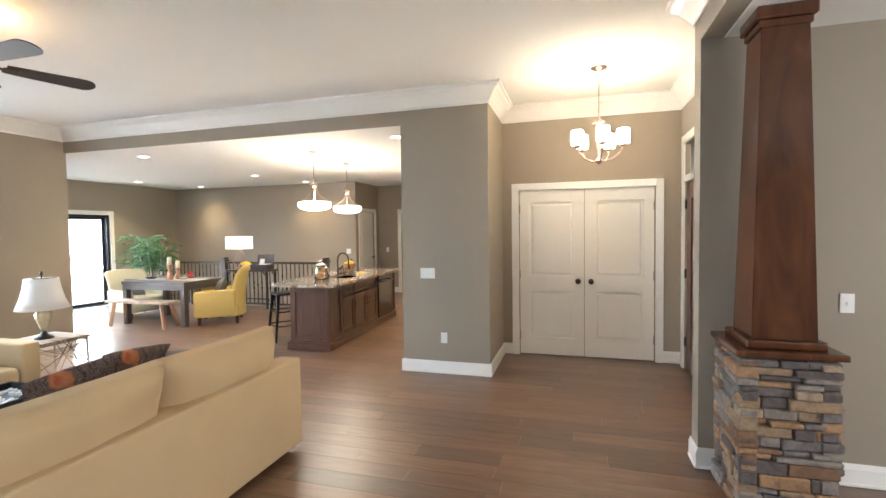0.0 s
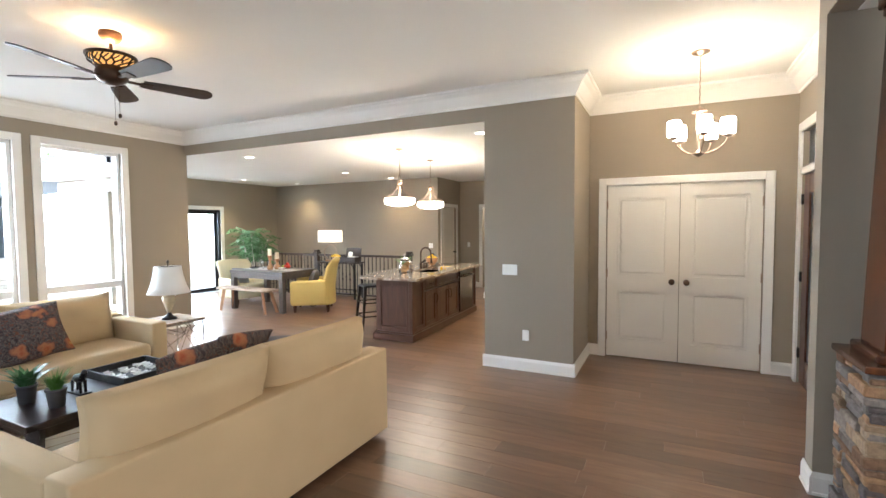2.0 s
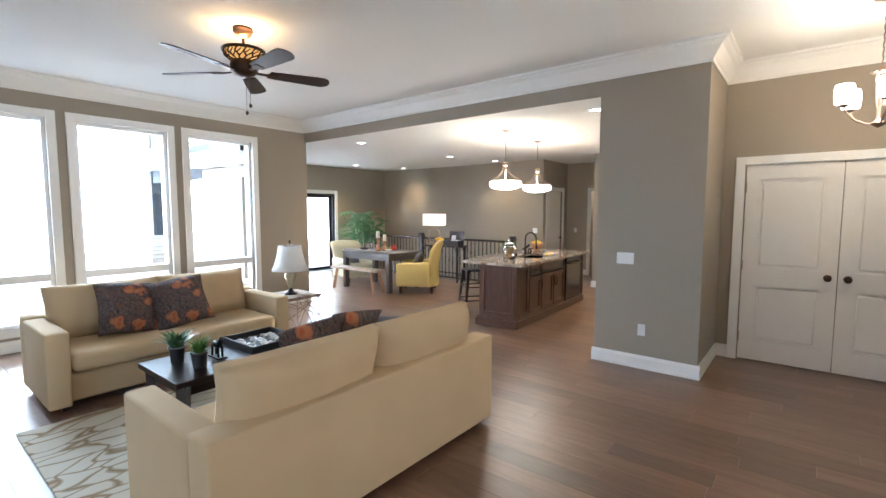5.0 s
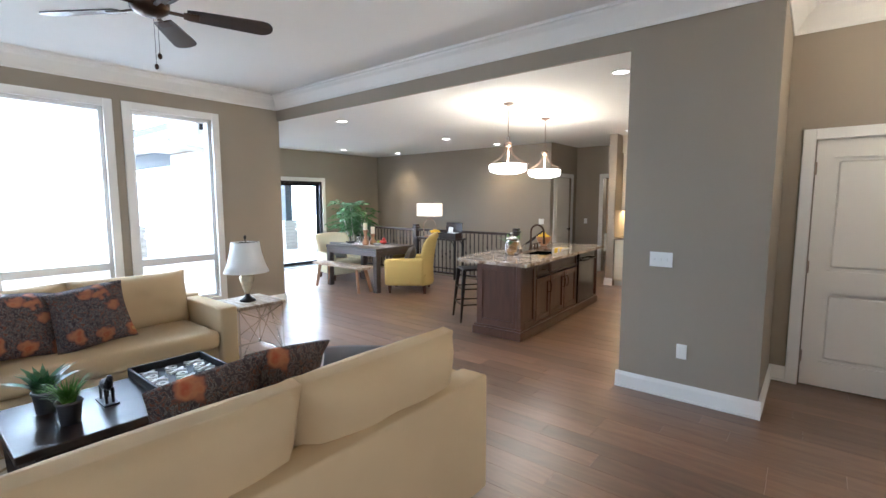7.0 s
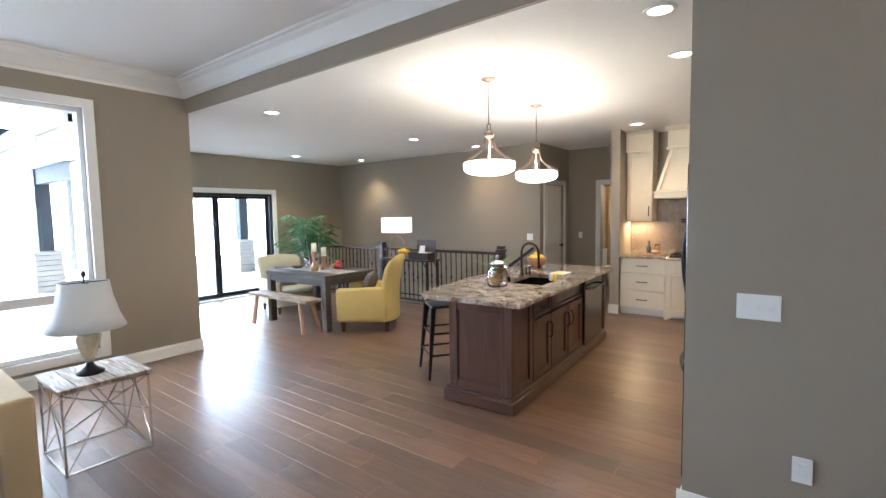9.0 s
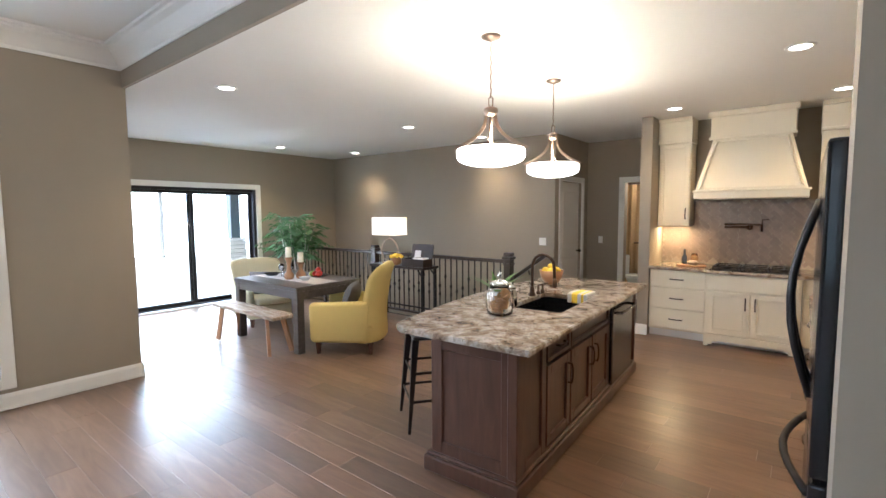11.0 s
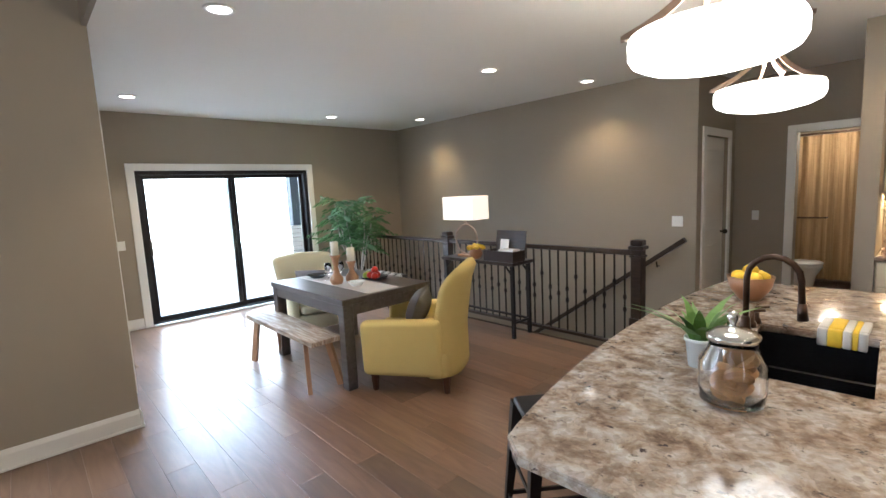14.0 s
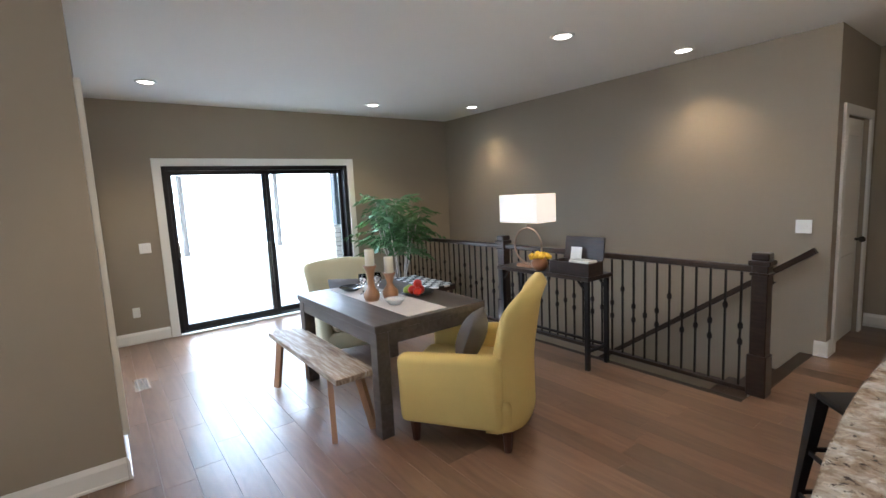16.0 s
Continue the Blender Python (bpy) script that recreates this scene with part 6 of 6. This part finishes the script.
t = thing("staircase", "wooden stair descending beside the dining room", "stair")
for i in range(14):
    x = -4.40 - i * 0.26
    z = -0.185 * (i + 1)
    part("tread", bx(x - 0.28, 9.74, z - 0.035, x, 10.80, z, 0.006, 1), "espresso", t)
    part("riser", bx(x - 0.012, 9.74, z, x, 10.80, z + 0.15), "trim", t)
for y in (9.705, 10.80):
    part("stringer", bar(B(), (-4.36, y + 0.018, -0.12), (-8.1, y + 0.018, -2.78), 0.30, 0.03), "espresso", t)
solid("floor_stairwell", bx(-9.33, 9.62, -2.82, -4.45, 10.84, -2.78), "wall", "lower landing floor of the stairwell", "floor", STRUCT)
part("stair_nosing", bx(-4.40, 9.72, -0.03, -4.30, 10.84, 0.004, 0.004, 1), "espresso", bpy.data.objects["staircase"])

# ---- bathroom seen through the doorway ----
t = thing("shower_curtain", "tan striped shower curtain hanging in folds", "curtain")
vs, fs = [], []
N = 60
for i in range(N + 1):
    x = -3.95 + 1.3 * i / N
    y = 13.35 + 0.035 * math.sin(i * 0.9)
    vs += [(x, y, 0.15), (x, y, 2.05)]
fs = [(2 * i, 2 * i + 2, 2 * i + 3, 2 * i + 1) for i in range(N)]
me = bpy.data.meshes.new("drape")
me.from_pydata(vs, [], fs)
me.materials.append(M["curtain"])
ob = new("drape", me)
ob.parent = t
part("curtain_rod", rod(B(), (-4.5, 13.35, 2.07), (-2.0, 13.35, 2.07), 0.012), "bronze", t)
t = thing("toilet", "white ceramic toilet beyond the bathroom door", "toilet", (-3.62, 13.0, 0))
part("bowl", lathe(B(), [(0.11, 0), (0.10, 0.1), (0.13, 0.25), (0.19, 0.36), (0.19, 0.40), (0.0004, 0.40)], n=24), "white", t, smooth=True)
part("seat", lathe(B(), [(0.19, 0.402), (0.2, 0.41), (0.19, 0.425), (0.0004, 0.427)], n=24), "white", t, smooth=True)
part("tank", bx(-0.36, -0.2, 0.35, -0.19, 0.2, 0.76, 0.015, 2), "white", t)
t = thing("bathroom_light", "small bronze ceiling light in the bathroom", "ceiling light", (-3.3, 12.75, 0))
part("base", lathe(B(), [(0.06, H2), (0.05, H2 - 0.02), (0.015, H2 - 0.03), (0.012, H2 - 0.3), (0.05, H2 - 0.32)]), "bronze", t, smooth=True)
part("shade", lathe(B(), [(0.05, H2 - 0.32), (0.13, H2 - 0.38), (0.10, H2 - 0.44), (0.0004, H2 - 0.46)]), "shade2", t, "lit glass shade", True)
ob = new("bath_lamp", bpy.data.lights.new("bath_lamp", "POINT"))
ob.data.energy, ob.data.color, ob.data.shadow_soft_size, ob.location = 24, WARM, 0.08, (-3.3, 12.75, 2.1)
t = thing("towel_bar", "dark bronze towel bar on the bathroom wall", "towel bar")
part("bar", tube(B(), [(-3.75, 13.30, 0.98), (-3.75, 13.22, 0.98), (-3.45, 13.22, 0.98), (-3.45, 13.30, 0.98)], 0.01), "bronze", t)

# ---- outside ----
gb = B()
for b in ((-400, -400, 400, 9.55), (-400, 11.0, 400, 400), (-400, 9.55, -9.58, 11.0), (-4.4, 9.55, 400, 11.0)):
    box(gb, b[0], b[1], -0.6, b[2], b[3], -0.26)
solid("ground", gb, "lawn", "pale lawn reaching to the horizon", "ground", STRUCT)
# patio slab carried out to the backdrop so the ground reads overexposed
solid("patio", bx(-20.9, -15, -0.25, -9.58, 25, -0.06), "concrete", "pale concrete patio, spread over the lawn as blown-out white ground", "patio", STRUCT)
solid("patio_court", bx(-9.58, -2, -0.25, -6.5, 5.6, -0.06), "concrete", "pale concrete court beside the windows", "patio", STRUCT)
h = thing("porch_roof", "white porch soffit and eaves along the dining wing", "porch roof", (0, 0, 0))
part("soffit", bx(-14.2, 5.0, 2.62, -9.6, 11.4, 2.70), "trim", h)
part("eave", bx(-9.6, 5.0, 2.44, -6.5, 5.79, 2.50), "trim", h)
part("fascia", bx(-14.2, 4.96, 2.42, -6.5, 5.0, 2.58), "trim", h)
part("roof", box(bx(-14.2, 5.0, 2.71, -9.6, 11.6, 2.83), -9.6, 5.0, 2.59, -6.5, 5.79, 2.71), "slate", h)
part("beam", bx(-13.6, 6.15, 2.30, -9.6, 6.35, 2.615, 0.006, 1), "slate", h, "slate painted porch beam")
part("gutter", tube(B(), [(-14.2, 4.90, 2.50), (-6.6, 4.90, 2.50)], 0.06), "trim", h, "white gutter")
part("downspout", tube(B(), [(-7.35, 4.90, 2.46), (-7.35, 4.93, 2.36), (-7.0, 5.55, 2.26), (-6.9, 5.73, 2.16), (-6.9, 5.74, 0.0)], 0.036), "trim", h, "white downspout")
sd = thing("siding", "white lap siding on the outside of the dining wing", "siding", kind=STRUCT)
for i in range(19):
    z = i * 0.128 - 0.02
    bd = bx(-9.58, 5.775, z, -8.1 if 0.1 < z + 0.128 and z < 2.25 else -6.52, 5.795, z + 0.126)
    for v in bd.verts:
        if v.co.z < z + 0.01 and v.co.y < 5.78:
            v.co.y -= 0.014
    part("board", bd, "trim", sd)
part("window_trim", casing(B(), "y", 5.797, -1, -8.09, -6.50, 0.16, 2.29, t=0.03, sill=True), "trim", sd)


def porch_post(x, y):
    p = thing("porch_post", "slate painted porch post on a pale stone pier", "porch post", (x, y, -0.06), group="porch posts")
    part("post", bx(-0.13, -0.13, 0.95, 0.13, 0.13, 2.77, 0.006, 1), "slate", p)
    part("cap", bx(-0.27, -0.27, 0.88, 0.27, 0.27, 0.95, 0.01, 1), "concrete", p)
    for r in range(8):
        for s in range(2):
            a = -0.24 + s * 0.24 + (0.06 if r % 2 else -0.02)
            b = min(0.24, a + 0.24) if s else a + 0.23
            part("stone", bx(max(-0.24, a), -0.24, r * 0.11, b, 0.24, r * 0.11 + 0.1, 0.008, 1), "brick", p)
    return p


porch_post(-13.8, 10.85)
porch_post(-13.55, 6.25)


def bare_tree(x, y, h, seed):
    rnd = random.Random(seed)
    t = thing("tree", "tall pale tree at the edge of the lawn", "tree", (x, y, -0.06), group="trees beyond the patio")
    bm = B()
    rod(bm, (0, 0, 0), (0.1, 0, h * 0.5), 0.1, 0.08, 8)
    rod(bm, (0.1, 0, h * 0.5), (0, 0.1, h), 0.08, 0.03, 8)
    tips = []
    for i in range(14):
        z = h * rnd.uniform(0.35, 0.95)
        a = rnd.uniform(0, 6.28)
        ln = rnd.uniform(1, 2.2)
        e = (ln * math.cos(a), ln * math.sin(a), z + ln * 0.7)
        rod(bm, (0.05, 0.05, z), e, 0.05, 0.015, 6)
        tips.append(Vector(e))
    part("trunk", bm, "bark", t)
    verts, faces = [], []
    for tip in tips:
        for j in range(70):
            c = tip + Vector((rnd.gauss(0, .6), rnd.gauss(0, .6), rnd.gauss(0, .5)))
            u = Vector((rnd.gauss(0, 1), rnd.gauss(0, 1), rnd.gauss(0, 1))).normalized() * 0.12
            v = u.orthogonal().normalized() * 0.06
            k = len(verts)
            verts += [c - u, c + v, c + u, c - v]
            faces.append((k, k + 1, k + 2, k + 3))
    me = bpy.data.meshes.new("crown")
    me.from_pydata(verts, [], faces)
    me.materials.append(M["grass"])
    ob = new("crown", me)
    ob.parent = t


for i, (x, y) in enumerate(((-19.5, 8.2), (-19.8, 11.2), (-19.6, 2.5))):
    bare_tree(x, y, 9 + i % 3, i)

# added glowing panel: whites out the view and throws daylight indoors
glowpanel = B()
box(glowpanel, -21.2, -16, -0.25, -21, 26, 9)
solid("backdrop", glowpanel, "dayglow", "glowing white panel standing in for the overexposed outdoors beyond the garden", "backdrop", STRUCT)

# ---- oak floor, plank by plank ----
floor = thing("floor", "brown hickory plank floor with a satin sheen", "floor", kind=STRUCT)
part("subfloor", box(box(box(bx(-9.58, -1.3, -0.25, 5.3, 9.56, -0.014), -4.36, 9.56, -0.25, -0.4, 14.1, -0.014), -0.4, 9.56, -0.25, 1.0, 11.0, -0.014), -9.58, 9.56, -0.25, -9.34, 11, -0.014), "black", floor)
PW = 0.165
LENS = (0.6, 0.95, 1.25, 1.55, 1.9)


def plank_mesh(n):
    bm = bx(0, 0, -0.014, n - 0.0008, PW - 0.0008, 0.0)
    top = [e for e in bm.edges if all(abs(v.co.z) < 1e-6 for v in e.verts)]
    bmesh.ops.bevel(bm, geom=top, offset=0.001, segments=1, affect="EDGES")
    me = bpy.data.meshes.new("plank")
    bm.to_mesh(me)
    bm.free()
    me.materials.append(M["plank"])
    return me


PLANKS = [plank_mesh(n) for n in LENS]
rnd = random.Random(5)
near, rest = [], []
y = -1.25
while y < 14.0:
    x0, x1 = (-9.4, 5.2) if y + PW < 9.6 else (-4.36, -0.5)
    if y + PW > 12.15:
        x0, x1 = -4.45, -2.0
    x = x0 - (rnd.random() * 0.5 if y < 9.4 else 0)
    while x < x1:
        i = rnd.randrange(5)
        (near if -6.2 < x < 0.6 and 4.3 < y < 9.4 else rest).append((x, y, i))
        x += LENS[i]
    y += PW
rnd.shuffle(near)
rest += near[300:]
for x, y, i in near[:300]:
    ob = new("plank", PLANKS[i])
    ob.location, ob.parent = (x, y, 0), floor
# the rest keep their own edges; a few joined sheets so that tone varies board by board
GROUPS = 24
for g in range(GROUPS):
    vs, fs = [], []
    for j, (x, y, i) in enumerate(rest):
        if (j * 7 + i * 3) % GROUPS != g:
            continue
        me = PLANKS[i]
        k = len(vs)
        vs += [(v.co.x + x, v.co.y + y, v.co.z) for v in me.vertices]
        fs += [tuple(k + a for a in p.vertices) for p in me.polygons]
    me = bpy.data.meshes.new("planks")
    me.from_pydata(vs, [], fs)
    me.materials.append(M["plank"])
    ob = tagged(new("planks", me), kind="stuff")
    ob.parent = floor
